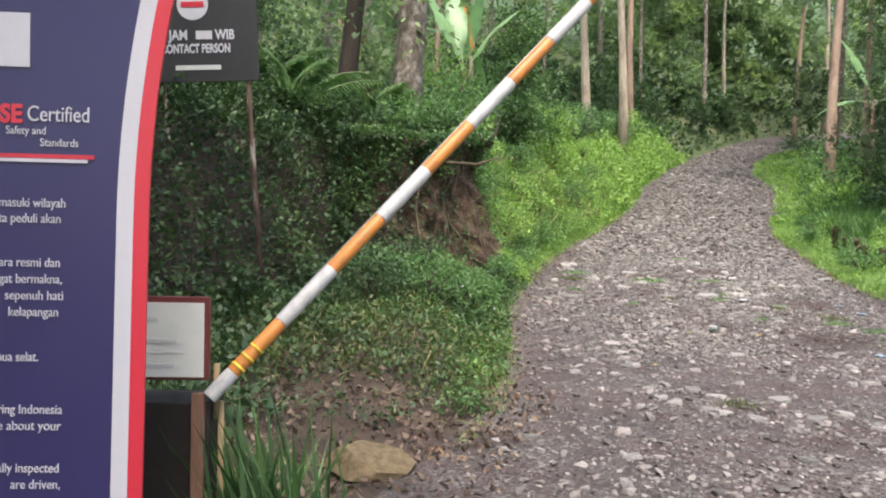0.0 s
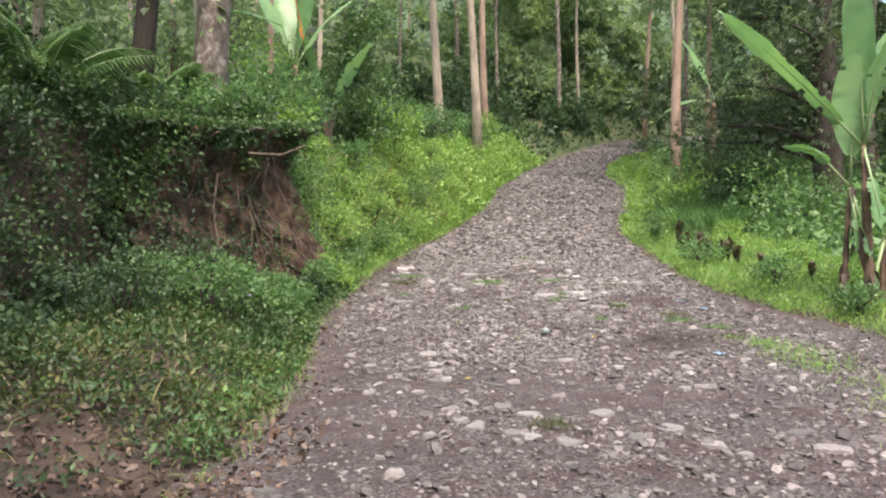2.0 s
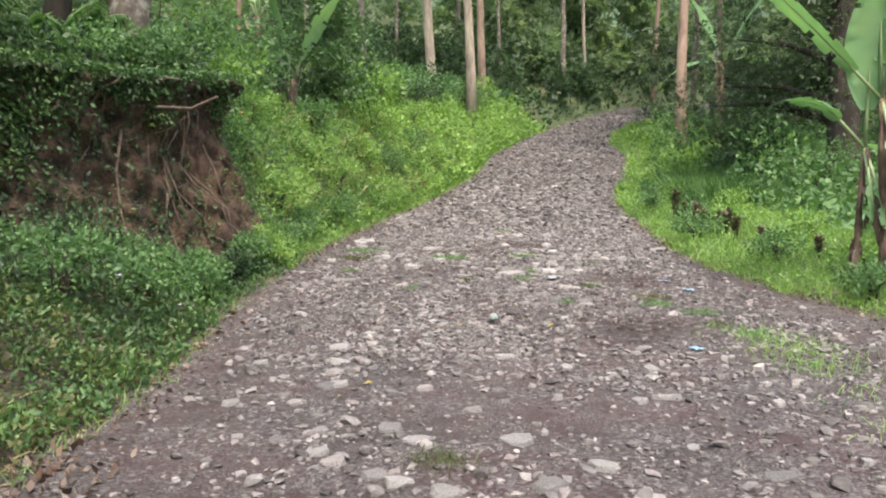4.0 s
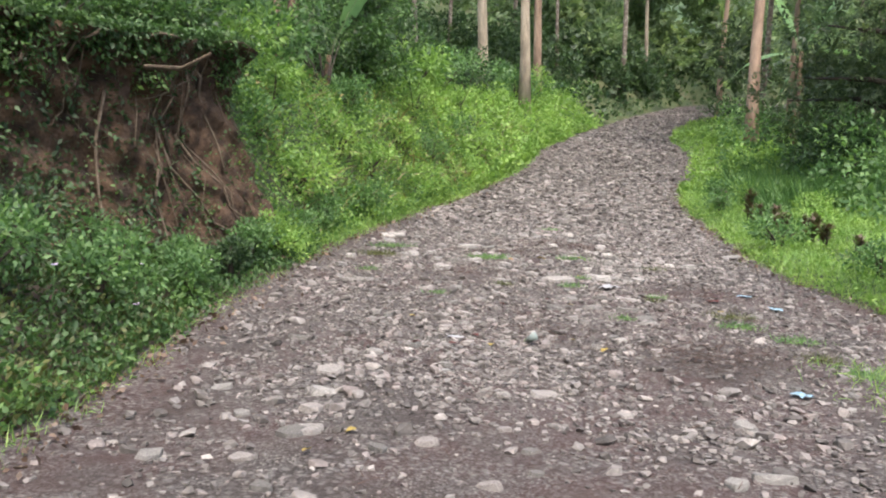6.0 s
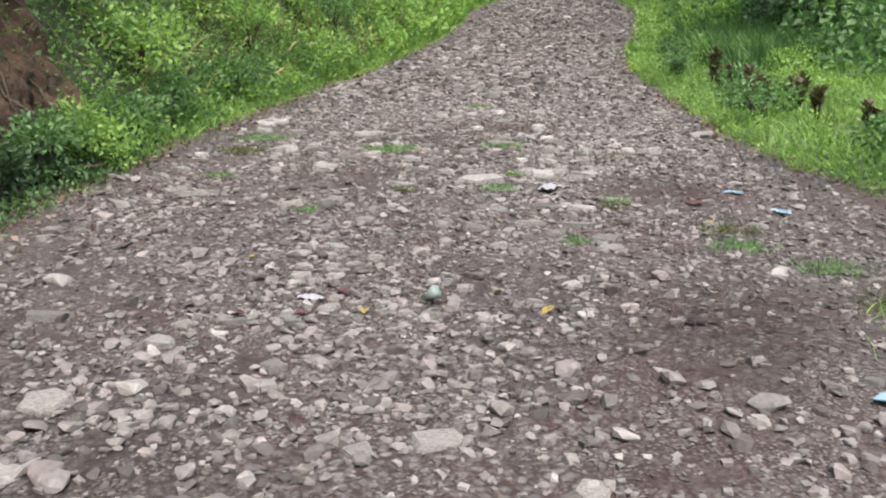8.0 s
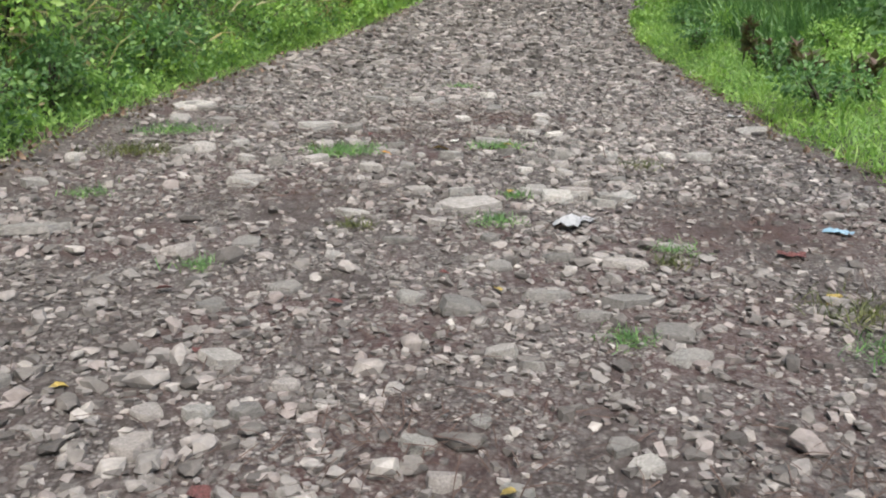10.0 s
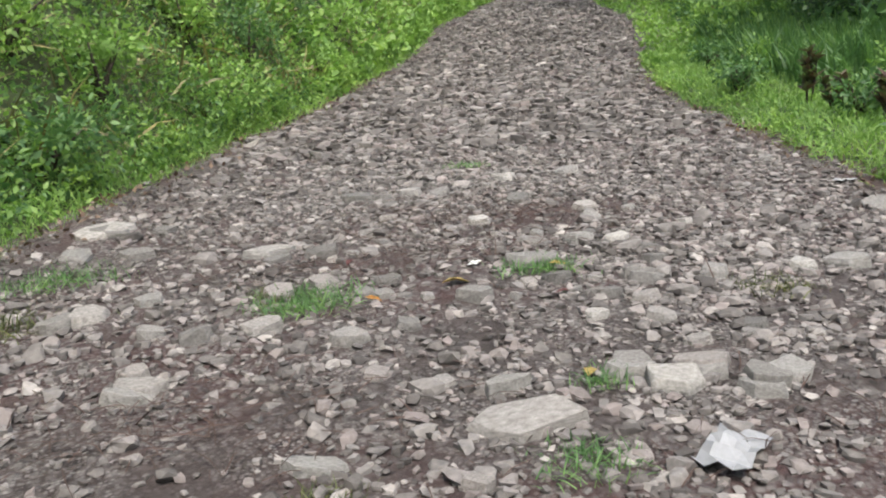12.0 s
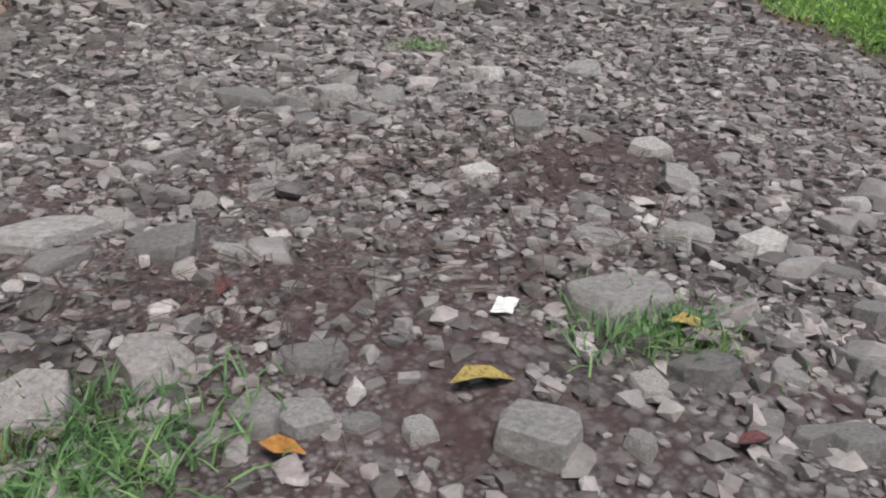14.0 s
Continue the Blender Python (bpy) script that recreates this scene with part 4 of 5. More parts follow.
thicket("far_thicket", 19000, (10, 56, 4), (50, 16, 8), 0.40, M_FAR, "dense green forest undergrowth beyond the bend", 150)
thicket("far_canopy", 17000, (10, 68, 12), (90, 12, 22), 0.75, M_FAR, "distant forest foliage", 170, puff=1.5)
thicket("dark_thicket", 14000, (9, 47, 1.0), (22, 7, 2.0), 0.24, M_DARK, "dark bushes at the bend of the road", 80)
thicket("left_forest", 30000, (-5.5, 25, 2.6), (9, 26, 5.5), 0.17, M_FAR, "green forest foliage above the bank", 120, SIMPLE)
thicket("left_shade", 22000, (-5.5, 9.5, 1.3), (4.5, 13, 2.8), 0.085, M_DARK, "bushes on the shaded bank, coloured dark for shade", 110, SIMPLE, 0.6)
# overhead foliage, mostly out of view, thickened to keep sky light off the bank
thicket("left_shade_canopy", 20000, (-4.4, 5.0, 5.8), (6, 17, 3.0), 0.11, M_FAR, "leafy branches above the bank, mostly unseen, added for shade", 80, LEAF, 0.7, 3.8)
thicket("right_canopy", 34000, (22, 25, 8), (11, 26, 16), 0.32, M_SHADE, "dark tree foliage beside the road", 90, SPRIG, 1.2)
thicket("right_forest", 17000, (25, 28, 2.5), (16, 40, 6), 0.26, M_FAR, "dark forest foliage beside the road", 120)
thicket("right_low", 16000, (14.5, 18, 0.6), (8, 22, 1.3), 0.12, M_HERB, "green bushes under the trees", 90, LEAF, 0.7)

# wooded hillside that closes the view
bx = np.linspace(-140, 170, 90)
slope = grid_mesh("backdrop", bx, np.linspace(78, 150, 30), lambda x, y: 6 + (y - 78) * 0.6 + 1.6 * wobble(x * 0.2, y * 0.2))
tagged(put("backdrop", slope, M_FARWOOD), "dark wooded hillside", "hillside", kind="structure")

# forest floor herbs on the higher ground
x, y, z, s = left_bank(26000, 12, 46, 2.4, 11)
cover("forest_floor_herbs", x, y, z, SIMPLE, sized(len(x), 0.10, 0.22), M_HERB, lift=0.45, label="green herbs on the forest floor")
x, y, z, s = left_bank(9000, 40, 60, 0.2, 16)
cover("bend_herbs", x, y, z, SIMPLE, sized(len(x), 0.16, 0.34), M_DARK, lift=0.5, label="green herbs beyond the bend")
x, y, z = right_side(16000, 20, 52, 3.5, 18)
cover("right_floor_herbs", x, y, z, SIMPLE, sized(len(x), 0.14, 0.3), M_HERB, lift=0.5, label="green herbs under the trees")

rb = random.Random(11)
CREST = [(14.5, 2.0, 1.3), (16.2, 2.3, 1.2), (18.0, 2.6, 1.7), (20.0, 2.4, 2.0), (21.8, 2.6, 1.6), (24.0, 2.4, 1.5), (26.5, 2.6, 1.8), (29.0, 2.4, 1.4), (31.5, 2.6, 1.6), (17.0, 3.6, 2.2), (22.5, 4.0, 2.6), (27.5, 4.2, 2.6), (34.5, 2.2, 1.5), (36.5, 2.0, 1.6), (10.2, 4.2, 0.8)]
for k, (by_, bs, bh) in enumerate(CREST):
    px = float(left_x(by_)) - bs
    shrub(rooted(px, by_), bh, bh * 0.75, [M_HERB, M_LIME, M_HERB, M_DARK][k % 4], 0.10 + 0.02 * (k % 3), 60 + k, "leafy green shrub on top of the bank", n=1300, kind=LEAF)
for k, (rr, by_, bh) in enumerate([(4.2, 18.5, 1.3), (3.6, 21.5, 1.4), (4.8, 15.2, 1.1), (3.2, 25, 1.6), (4.0, 29, 1.6), (5.2, 12.5, 1.2), (2.6, 32, 1.4), (2.4, 36, 1.5)]):
    shrub(rooted(float(right_x(by_)) + rr, by_), bh, bh * 0.8, [M_HERB, M_DARK][k % 2], 0.11, 90 + k, "leafy green bush behind the grass verge", n=1300, kind=LEAF)

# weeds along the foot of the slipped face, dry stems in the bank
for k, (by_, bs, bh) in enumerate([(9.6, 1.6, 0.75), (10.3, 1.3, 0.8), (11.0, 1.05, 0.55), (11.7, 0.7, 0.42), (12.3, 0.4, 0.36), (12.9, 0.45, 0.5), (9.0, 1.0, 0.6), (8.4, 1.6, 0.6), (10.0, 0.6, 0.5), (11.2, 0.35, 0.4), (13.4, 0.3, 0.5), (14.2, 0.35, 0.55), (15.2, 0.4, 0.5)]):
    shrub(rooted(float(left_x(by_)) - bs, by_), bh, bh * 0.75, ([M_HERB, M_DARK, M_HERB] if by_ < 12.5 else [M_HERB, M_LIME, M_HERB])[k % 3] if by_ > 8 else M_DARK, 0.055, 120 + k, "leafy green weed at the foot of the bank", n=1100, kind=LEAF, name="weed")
for k, (by_, bh) in enumerate([(10.6, 0.5), (11.1, 0.6), (11.6, 0.42), (12.1, 0.62), (12.6, 0.45), (13.0, 0.65), (13.4, 0.5), (13.7, 0.75)]):
    px = float(left_x(by_) - face_s(by_) - face_w(by_)) + 0.12
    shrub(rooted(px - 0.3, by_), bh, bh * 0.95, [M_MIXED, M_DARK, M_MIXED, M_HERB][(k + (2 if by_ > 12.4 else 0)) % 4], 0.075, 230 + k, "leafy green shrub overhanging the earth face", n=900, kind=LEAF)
x, y, z, s = left_bank(2600, 14, 30, 0.5, 3.0)
ok = wobble(x * 1.3, y * 1.1) > 0.0
x, y, z = x[ok], y[ok], z[ok]
cover("dry_stems", x, y, z, BLADE, sized(len(x), 0.25, 0.6), M_STRAW, spread=0.8, lift=0.2, label="dry straw-coloured stems in the bank growth")
x, y, z, s = left_bank(9000, 13.8, 24, 0.35, 2.4)
ok = wobble(x * 0.9 + 1, y * 0.8) > 0.05
x, y, z = x[ok], y[ok], z[ok]
cover("yellow_herbs", x, y, z, LEAF, sized(len(x), 0.04, 0.09), M_STRAW, lift=0.42, label="yellowing herbs on the bank")

# creepers hanging over the lip of the slipped face
n = 9000
yy = rng.uniform(10.4, 13.75, n)
st = face_s(yy) + face_w(yy)
xx = left_x(yy) - st + 0.44 + rng.normal(0, 0.13, n)
zt = ground_z(left_x(yy) - st - 0.05, yy)
hang = 0.24 + 0.40 * wobble(yy * 2.3, yy * 1.1) + 0.25 * wobble(yy * 7, yy * 5) + 0.9 * step(11.6, 10.4, yy)
zz = zt + 0.15 - rng.random(n) ** 1.4 * np.maximum(hang, 0.08) * 1.3
d = np.stack([rng.normal(0.5, 0.6, n), rng.normal(0, 0.7, n), rng.normal(-0.5, 0.6, n)], -1)
tagged(scatter("lip_creeper", *LEAF, np.stack([xx, yy, zz], -1), d, rng.uniform(0.035, 0.085, n), M_MIXED, rng, flat=1.2), "green creepers hanging over the earth face", "undergrowth", kind="stuff")
n = 4200
yy = rng.uniform(10.7, 13.6, n)
ff = rng.random(n) ** 2.2
st = face_s(yy) - 0.25 + ff * face_w(yy)
xx = left_x(yy) - st + 0.36
tagged(scatter("face_weeds", *LEAF, np.stack([xx, yy, ground_z(left_x(yy) - st, yy) + 0.08], -1), random_dirs(rng, n, 0.6), rng.uniform(0.03, 0.075, n), M_MIXED, rng, flat=1.2), "small weeds clinging to the earth face", "undergrowth", kind="stuff")

# left end of the face: its shade is painted with dark leaves
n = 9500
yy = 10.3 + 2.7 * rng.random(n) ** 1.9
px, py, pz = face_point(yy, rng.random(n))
tagged(scatter("shade_creeper", *LEAF, np.stack([px + 0.05 * rng.random(n), py, pz], -1), random_dirs(rng, n, -0.2) + np.array([[0.5, -0.3, 0]]), rng.uniform(0.03, 0.09, n), M_DARK, rng, flat=1.2), "creepers clinging to the earth face, coloured dark for shade", "undergrowth", kind="stuff")

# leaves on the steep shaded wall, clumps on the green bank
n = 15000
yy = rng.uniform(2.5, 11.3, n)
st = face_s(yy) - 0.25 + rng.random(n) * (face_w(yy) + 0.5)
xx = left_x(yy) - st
cover("wall_leaves", xx, yy, ground_z(xx, yy), LEAF, sized(n, 0.05, 0.11), M_DARK, lift=0.22, label="leaves on the steep shaded bank, coloured dark for shade")
for k in range(16):
    by_ = 14.0 + 0.72 * k
    bs = [0.5, 1.1, 0.8, 1.5][k % 4]
    shrub(rooted(float(left_x(by_)) - bs, by_), 0.5 + 0.09 * (k % 4), 0.5 + 0.08 * (k % 3), [M_LIME, M_HERB, M_LIME][k % 3], 0.075, 160 + k, "leafy green weed clump on the bank", n=900, kind=LEAF, name="weed")
for k in range(12):
    by_ = 10.5 + 1.1 * k
    shrub(rooted(float(right_x(by_)) + [0.45, 1.3, 0.8, 2.0][k % 4], by_), 0.35 + 0.06 * (k % 3), 0.42, [M_HERB, M_LIME][k % 2], 0.065, 190 + k, "leafy green weed on the road verge", n=700, kind=LEAF, name="weed")

# the verge and bank beside and behind the start
x, y, z = right_side(9000, -8, 8.5, -0.1, 6)
cover("near_right_grass", x, y, z, BLADE, sized(len(x), 0.1, 0.3), M_GRASS, spread=0.6, lift=0.03, label="green grass on the road verge", category="grass")
x, y, z = right_side(8000, -8, 8.5, 0.2, 9)
cover("near_right_herbs", x, y, z, SIMPLE, sized(len(x), 0.08, 0.18), M_LIME, lift=0.3, label="green herbs on the road verge")
x, y, z, s = left_bank(8000, -8, 5, 1.4, 7)
cover("near_left_herbs", x, y, z, SIMPLE, sized(len(x), 0.07, 0.16), M_DARK, lift=0.3, label="dark herbs beside the road")

thicket("gap_forest", 12000, (24, 57, 5), (26, 10, 11), 0.55, M_FAR, "forest foliage beyond the bend", 90, SPRIG, 1.3)

# dry leaves and crumbs of soil along both edges of the road
n = 3600
yy = rng.uniform(4.5, 24, n)
side = rng.random(n) < 0.55
off = np.abs(rng.normal(0, 0.22, n))
xx = np.where(side, left_x(yy) + off - 0.1, right_x(yy) - off + 0.1)
cover("edge_litter", xx, yy, ground_z(xx, yy) + 0.012, SIMPLE, sized(n, 0.02, 0.07), M_DRYLEAF, spread=1.3, up=0.1, lift=0.02, label="dry leaves along the road edge", category="leaf litter")
n = 5000
yy = rng.uniform(4.8, 24, n)
side = rng.random(n) < 0.5
off = np.abs(rng.normal(0, 0.16, n)) * (0.4 + np.clip(wobble(yy * 1.9, yy * 0.7), 0, 1))
xx = np.where(side, left_x(yy) + off - 0.05, right_x(yy) - off + 0.05)
cover("edge_grass", xx, yy, ground_z(xx, yy), BLADE, sized(n, 0.04, 0.13), M_GRASS, spread=0.8, lift=0.01, label="sparse grass creeping onto the road", category="grass")


# ---- bananas, dark-leaved plants, grasses ----
def blade_leaf(r, length, width, droop, ribs=26, tears=0.05):
    """A banana leaf along +y: arched midrib, two wings cut into ribbons here and there."""
    verts, faces = [], []
    for i in range(ribs + 1):
        f = i / ribs
        w = width * max(0.02, math.sin(math.pi * min(1, f * 0.97 + 0.03)) ** 0.6)
        y, z = length * (f - 0.12 * droop * f * f), -droop * length * f ** 2.2
        sag = 0.22 * w
        wig = 0.03 * math.sin(9 * f + r.random() * 2)
        verts += [(-w, y, z - sag * 0.2 + wig), (-w * 0.5, y, z + sag * 0.5), (0, y, z), (w * 0.5, y, z + sag * 0.5), (w, y, z - sag * 0.2 - wig)]
    for i in range(ribs):
        for k in range(4):
            if k in (0, 3) and r.random() < tears:
                continue
            a = i * 5 + k
            faces.append((a, a + 1, a + 6, a + 5))
    return verts, faces


def banana(at, stems, seed, label, turn=0.0):
    """stems: (dx, dy, height, radius, leaves), leaves: (side, back, up, length, width, droop)."""
    r = random.Random(seed)
    top = thing("banana_plant", at, label, "banana plant", turn=turn)
    for dx, dy, h, rad, leaves in stems:
        base = Vector((dx, dy, -0.05))
        lean = Vector((r.uniform(-0.08, 0.08), r.uniform(-0.05, 0.05), 0))
        pts = [base + lean * f * h + Vector((0, 0, f * h)) for f in (0, 0.1, 0.2, 0.32, 0.45, 0.58, 0.7, 0.85, 1.0)]
        stem = tubes("stem", [(pts, [rad * q for q in (1.3, 1.05, 1.1, 0.9, 0.98, 0.8, 0.84, 0.66, 0.5)])], M_STEM, top, sides=10, lump=0.2, rng=r)
        for k in range(8):
            f = r.uniform(0.2, 0.98)
            p = base + lean * f * h + Vector((0, 0, f * h))
            a = r.uniform(0, 6.28)
            o = Vector((math.cos(a), math.sin(a), 0))
            v, fc = blade_leaf(r, r.uniform(0.3, 0.55), 0.05, 0.3, 6, 0.2)
            me = raw_mesh("dry_sheath", v, [i for q in fc for i in q], [4] * len(fc))
            ob = put("dry_sheath", me, M_DRYLEAF, top)
            ob.matrix_local = Matrix.Translation(p + o * rad * 0.8) @ (o * 0.35 + Vector((0, 0, -1))).to_track_quat("Y", "Z").to_matrix().to_4x4()
        for sx, sb, su, length, width, droop in leaves:
            d = Vector((sx, sb, su)).normalized()
            v, fc = blade_leaf(r, length, width, droop)
            me = raw_mesh("leaf", v, [i for q in fc for i in q], [4] * len(fc), True)
            ob = put("leaf", me, M_BANANA, top)
            q = d.to_track_quat("Y", "Z")
            tip = base + lean * h + Vector((0, 0, h * 0.97))
            ob.matrix_local = Matrix.Translation(tip + d * 0.45) @ q.to_matrix().to_4x4() @ Matrix.Rotation(r.uniform(-0.5, 0.5), 4, "Y")
            rib = tubes("midrib", [([(0, -0.5, 0), (0, 0.0, 0), (0, length * 0.35, 0.012 - droop * length * 0.1), (0, length * (0.8 - 0.08 * droop), 0.01 - droop * length * 0.61)], [0.026, 0.02, 0.012, 0.004])], M_RIB, ob, sides=6)
    return top


VIEW = -37.0
banana(rooted(7.95, 10.65), [
    (0.0, 0.0, 2.35, 0.062, [(-0.66, -0.25, 0.78, 2.3, 0.21, 0.06), (-0.04, -0.10, 1.0, 2.0, 0.22, 0.0), (0.10, 0.2, 0.9, 1.3, 0.17, 0.1), (0.22, -0.2, -1.0, 0.75, 0.13, 0.05), (0.16, -0.3, 0.95, 1.1, 0.15, 0.12)]),
    (-0.36, 0.1, 1.78, 0.042, [(0.03, -0.15, 1.0, 1.45, 0.27, 0.02), (-0.60, -0.2, 0.75, 0.62, 0.22, 0.5), (0.28, -0.2, -0.9, 0.60, 0.08, 0.1), (0.15, -0.2, -1.0, 0.45, 0.07, 0.1)]),
    (0.14, 0.25, 1.0, 0.05, [(0.3, 0.2, 1.0, 0.8, 0.12, 0.2), (-0.2, -0.3, -0.9, 0.5, 0.07, 0.2)]),
], 3, "tall banana clump with brown-sheathed stems and broad green leaves", VIEW)
banana(rooted(9.25, 11.2), [
    (0.0, 0.0, 0.75, 0.05, [(-0.5, 0, 0.8, 0.9, 0.13, 0.4), (0.1, 0, 1, 1.0, 0.15, 0.1), (0.7, 0.2, 0.5, 1.0, 0.14, 0.5), (-0.9, -0.3, 0.1, 0.8, 0.11, 0.4), (0.9, -0.2, 0.35, 1.1, 0.12, 0.3)]),
    (0.5, 0.4, 0.8, 0.05, [(-0.5, 0, 0.9, 1.0, 0.15, 0.3), (0.5, 0, 0.9, 1.0, 0.15, 0.3)]),
], 4, "young banana plants with pale green leaves", VIEW)
banana(rooted(14.6, 28.2), [(0.0, 0.0, 3.4, 0.10, [(-0.35, 0, 1, 2.2, 0.3, 0.15), (0.45, 0, 0.9, 2.4, 0.34, 0.12), (0.9, 0.2, 0.2, 1.8, 0.25, 0.5), (-0.9, 0.2, 0.1, 1.8, 0.25, 0.5), (-0.4, 0, -0.8, 1.4, 0.2, 0.1)])], 5, "banana plant with drooping dry leaves beside a tree", -25)
amber = banana(rooted(-0.25, 20.4), [(0.0, 0.0, 2.2, 0.11, [(-0.4, 0, 1.0, 2.2, 0.32, 0.12), (0.15, 0, 1.0, 2.4, 0.32, 0.05), (0.5, 0.2, 0.9, 2.0, 0.3, 0.2), (-0.15, 0.3, 1.0, 2.2, 0.3, 0.1)]), (0.8, 0.4, 0.9, 0.08, [(-0.2, 0, 1, 1.8, 0.28, 0.1), (0.4, 0, 1.0, 1.8, 0.28, 0.2)])], 6, "banana plants behind the bank edge", 0)
rl = random.Random(31)
v, fc = blade_leaf(rl, 1.4, 0.10, 0.05, 10, 0.3)
ob = put("dry_leaf", raw_mesh("dry_leaf", v, [i for q in fc for i in q], [4] * len(fc), True), M_AMBER, amber, "amber dried hanging leaf")
ob.matrix_local = Matrix.Translation((0.05, -0.1, 3.9)) @ Vector((0.25, -0.1, -1.0)).to_track_quat("Y", "Z").to_matrix().to_4x4()
banana(rooted(-2.4, 17.5), [(0.0, 0.0, 2.4, 0.11, [(-0.7, 0, 0.6, 2.0, 0.28, 0.3), (0.3, 0, 1.0, 2.0, 0.28, 0.1), (0.9, 0, 0.3, 1.7, 0.25, 0.4)])], 7, "banana plant among trees above the bank", 0)


def palm(at, seed, label, fronds=8, length=1.7):
    """A stemless palm: arching ribs, each with two rows of narrow leaflets."""
    r = np.random.default_rng(seed)
    top = thing("palm", at, label, "palm")
    for k in range(fronds):
        a = 6.28 * (k + r.uniform(-0.3, 0.3)) / fronds
        reach, rise = length * r.uniform(0.45, 0.75), length * r.uniform(0.6, 0.9)
        f = np.linspace(0, 1, 9)
        pts = np.stack([np.cos(a) * reach * f**1.3, np.sin(a) * reach * f**1.3, rise * (f - 0.42 * f**2.6) - 0.05], -1)
        frond = tubes("frond", [([tuple(q) for q in pts], [0.018 - 0.015 * float(q) for q in f])], M_RIB, top, sides=5)
        g = np.repeat(np.linspace(0.22, 1.0, 26), 2)
        side = np.tile([-1.0, 1.0], 26)
        at_ = np.stack([np.interp(g, f, pts[:, j]) for j in range(3)], -1)
        along_ = np.stack([np.full(52, np.cos(a)), np.full(52, np.sin(a)), 0.5 - 1.1 * g], -1)
        out_ = np.stack([-np.sin(a) * side, np.cos(a) * side, np.full(52, -0.25)], -1)
        scatter("feathered_blade", *LEAF, at_, 0.7 * along_ + out_, 0.42 * (0.4 + 0.6 * np.sin(np.pi * np.clip(g, 0.05, 0.95))), M_MIXED, r, frond, flat=0.3, widths=0.22)
    return top


for px, py, seed, size in ((-2.9, 11.0, 1, 1.9), (-3.6, 12.2, 2, 2.1), (-1.9, 13.2, 3, 1.5)):
    palm(rooted(px, py), seed, "young palm with arching feathered fronds on the bank", 8, size)


def croton(at, height, seed):
    """A small plant with whorls of dark red-brown leaves on bare stalks."""
    r = np.random.default_rng(seed)
    top = thing("croton_plant", at, "small plant with dark red-brown leaves on the grass verge", "plant", "dark plants along the verge")
    for k in range(int(r.integers(2, 5))):
        a, off = r.uniform(0, 6.28), r.uniform(0.0, 0.16)
        x0, y0 = off * math.cos(a), off * math.sin(a)
        h = height * r.uniform(0.65, 1.05)
        tubes("stalk", [([(x0 * 0.4, y0 * 0.4, -0.04), (x0, y0, h * 0.6), (x0 * 1.2, y0 * 1.2, h)], [0.012, 0.009, 0.006])], M_BARK_DARK, top, sides=5)
        n = 26
        f = r.uniform(0.35, 1.0, n)
        ang = r.uniform(0, 6.28, n)
        p = np.stack([x0 * (0.6 + 0.6 * f), y0 * (0.6 + 0.6 * f), f * h], -1)
        d = np.stack([np.cos(ang), np.sin(ang), r.uniform(0.5, 1.6, n)], -1)
        scatter("leaves", *LEAF, p, d, r.uniform(0.09, 0.16, n), M_CROTON, r, top, flat=0.5)
    return top


for k, (cx, cy_, ch) in enumerate([(8.75, 19.6, 0.4), (8.5, 17.9, 0.62), (8.4, 17.2, 0.4), (8.45, 16.7, 0.4), (8.3, 16.1, 0.38), (8.25, 15.2, 0.45), (8.15, 14.6, 0.35), (8.1, 13.6, 0.36), (8.3, 12.5, 0.34), (8.0, 9.85, 0.36), (7.9, 9.3, 0.36), (8.1, 9.2, 0.36)]):
    croton(rooted(cx, cy_), ch, 40 + k)

# tall bluish grass clump and tufts growing in the road
x, y, z = right_side(5000, 18.5, 25, 1.2, 2.8)
cover("tall_grass", x, y, z, BLADE, sized(len(x), 0.35, 0.7), M_HERB, spread=0.35, up=0.8, lift=0.02, label="tall blue-green grass on the verge", category="grass")


def tuft(at, n, spread, length, mat, seed, label="small tuft of grass growing between road stones"):
    r = np.random.default_rng(seed)
    p = np.stack([r.normal(0, spread, n), r.normal(0, spread, n), np.full(n, -0.01)], -1)
    d = np.stack([r.normal(0, 0.8, n), r.normal(0, 0.8, n), r.uniform(0.2, 1.1, n)], -1)
    ob = scatter("grass_tuft", *BLADE, p, d, length * r.uniform(0.4, 1.2, n), mat, r, widths=1.2)
    ob.matrix_world = pose(*at)
    return tagged(ob, label, "grass", "grass tufts on the road", "stuff")


TUFTS = [(2.0, 14.75, 2.0), (1.85, 14.1, 2.1), (3.2, 13.9, 1.0), (1.75, 13.1, 0.9), (5.3, 13.55, 1.2), (4.36, 14.2, 1.3), (4.48, 14.14, 1.2), (3.25, 12.4, 0.8), (4.0, 12.42, 1.1), (4.8, 11.9, 0.9), (5.25, 11.1, 1.6), (5.2, 10.75, 1.4), (5.5, 10.3, 1.4), (5.4, 9.7, 1.4), (5.5, 9.3, 1.3), (4.2, 11.0, 0.8), (2.1, 6.1, 1.3), (3.3, 14.02, 1.8), (3.2, 13.95, 1.4), (3.12, 14.15, 1.0), (4.7, 17.0, 1.2), (2.5, 11.9, 0.7), (4.7, 11.7, 0.7), (4.25, 12.9, 0.8)]
for k, (tx, ty, ts) in enumerate(TUFTS):
    tuft((tx, ty, float(surface(tx, ty)) + 0.015), int(230 * ts), 0.07 * ts, 0.05 + 0.02 * ts, [M_HERB, M_MOSS][k % 3 == 1], 200 + k)
yy = rng.uniform(4.5, 9.6, 5200)
keepy = rng.random(len(yy)) < 0.45 + 0.55 * wobble(yy * 1.3, yy)
yy = yy[keepy]
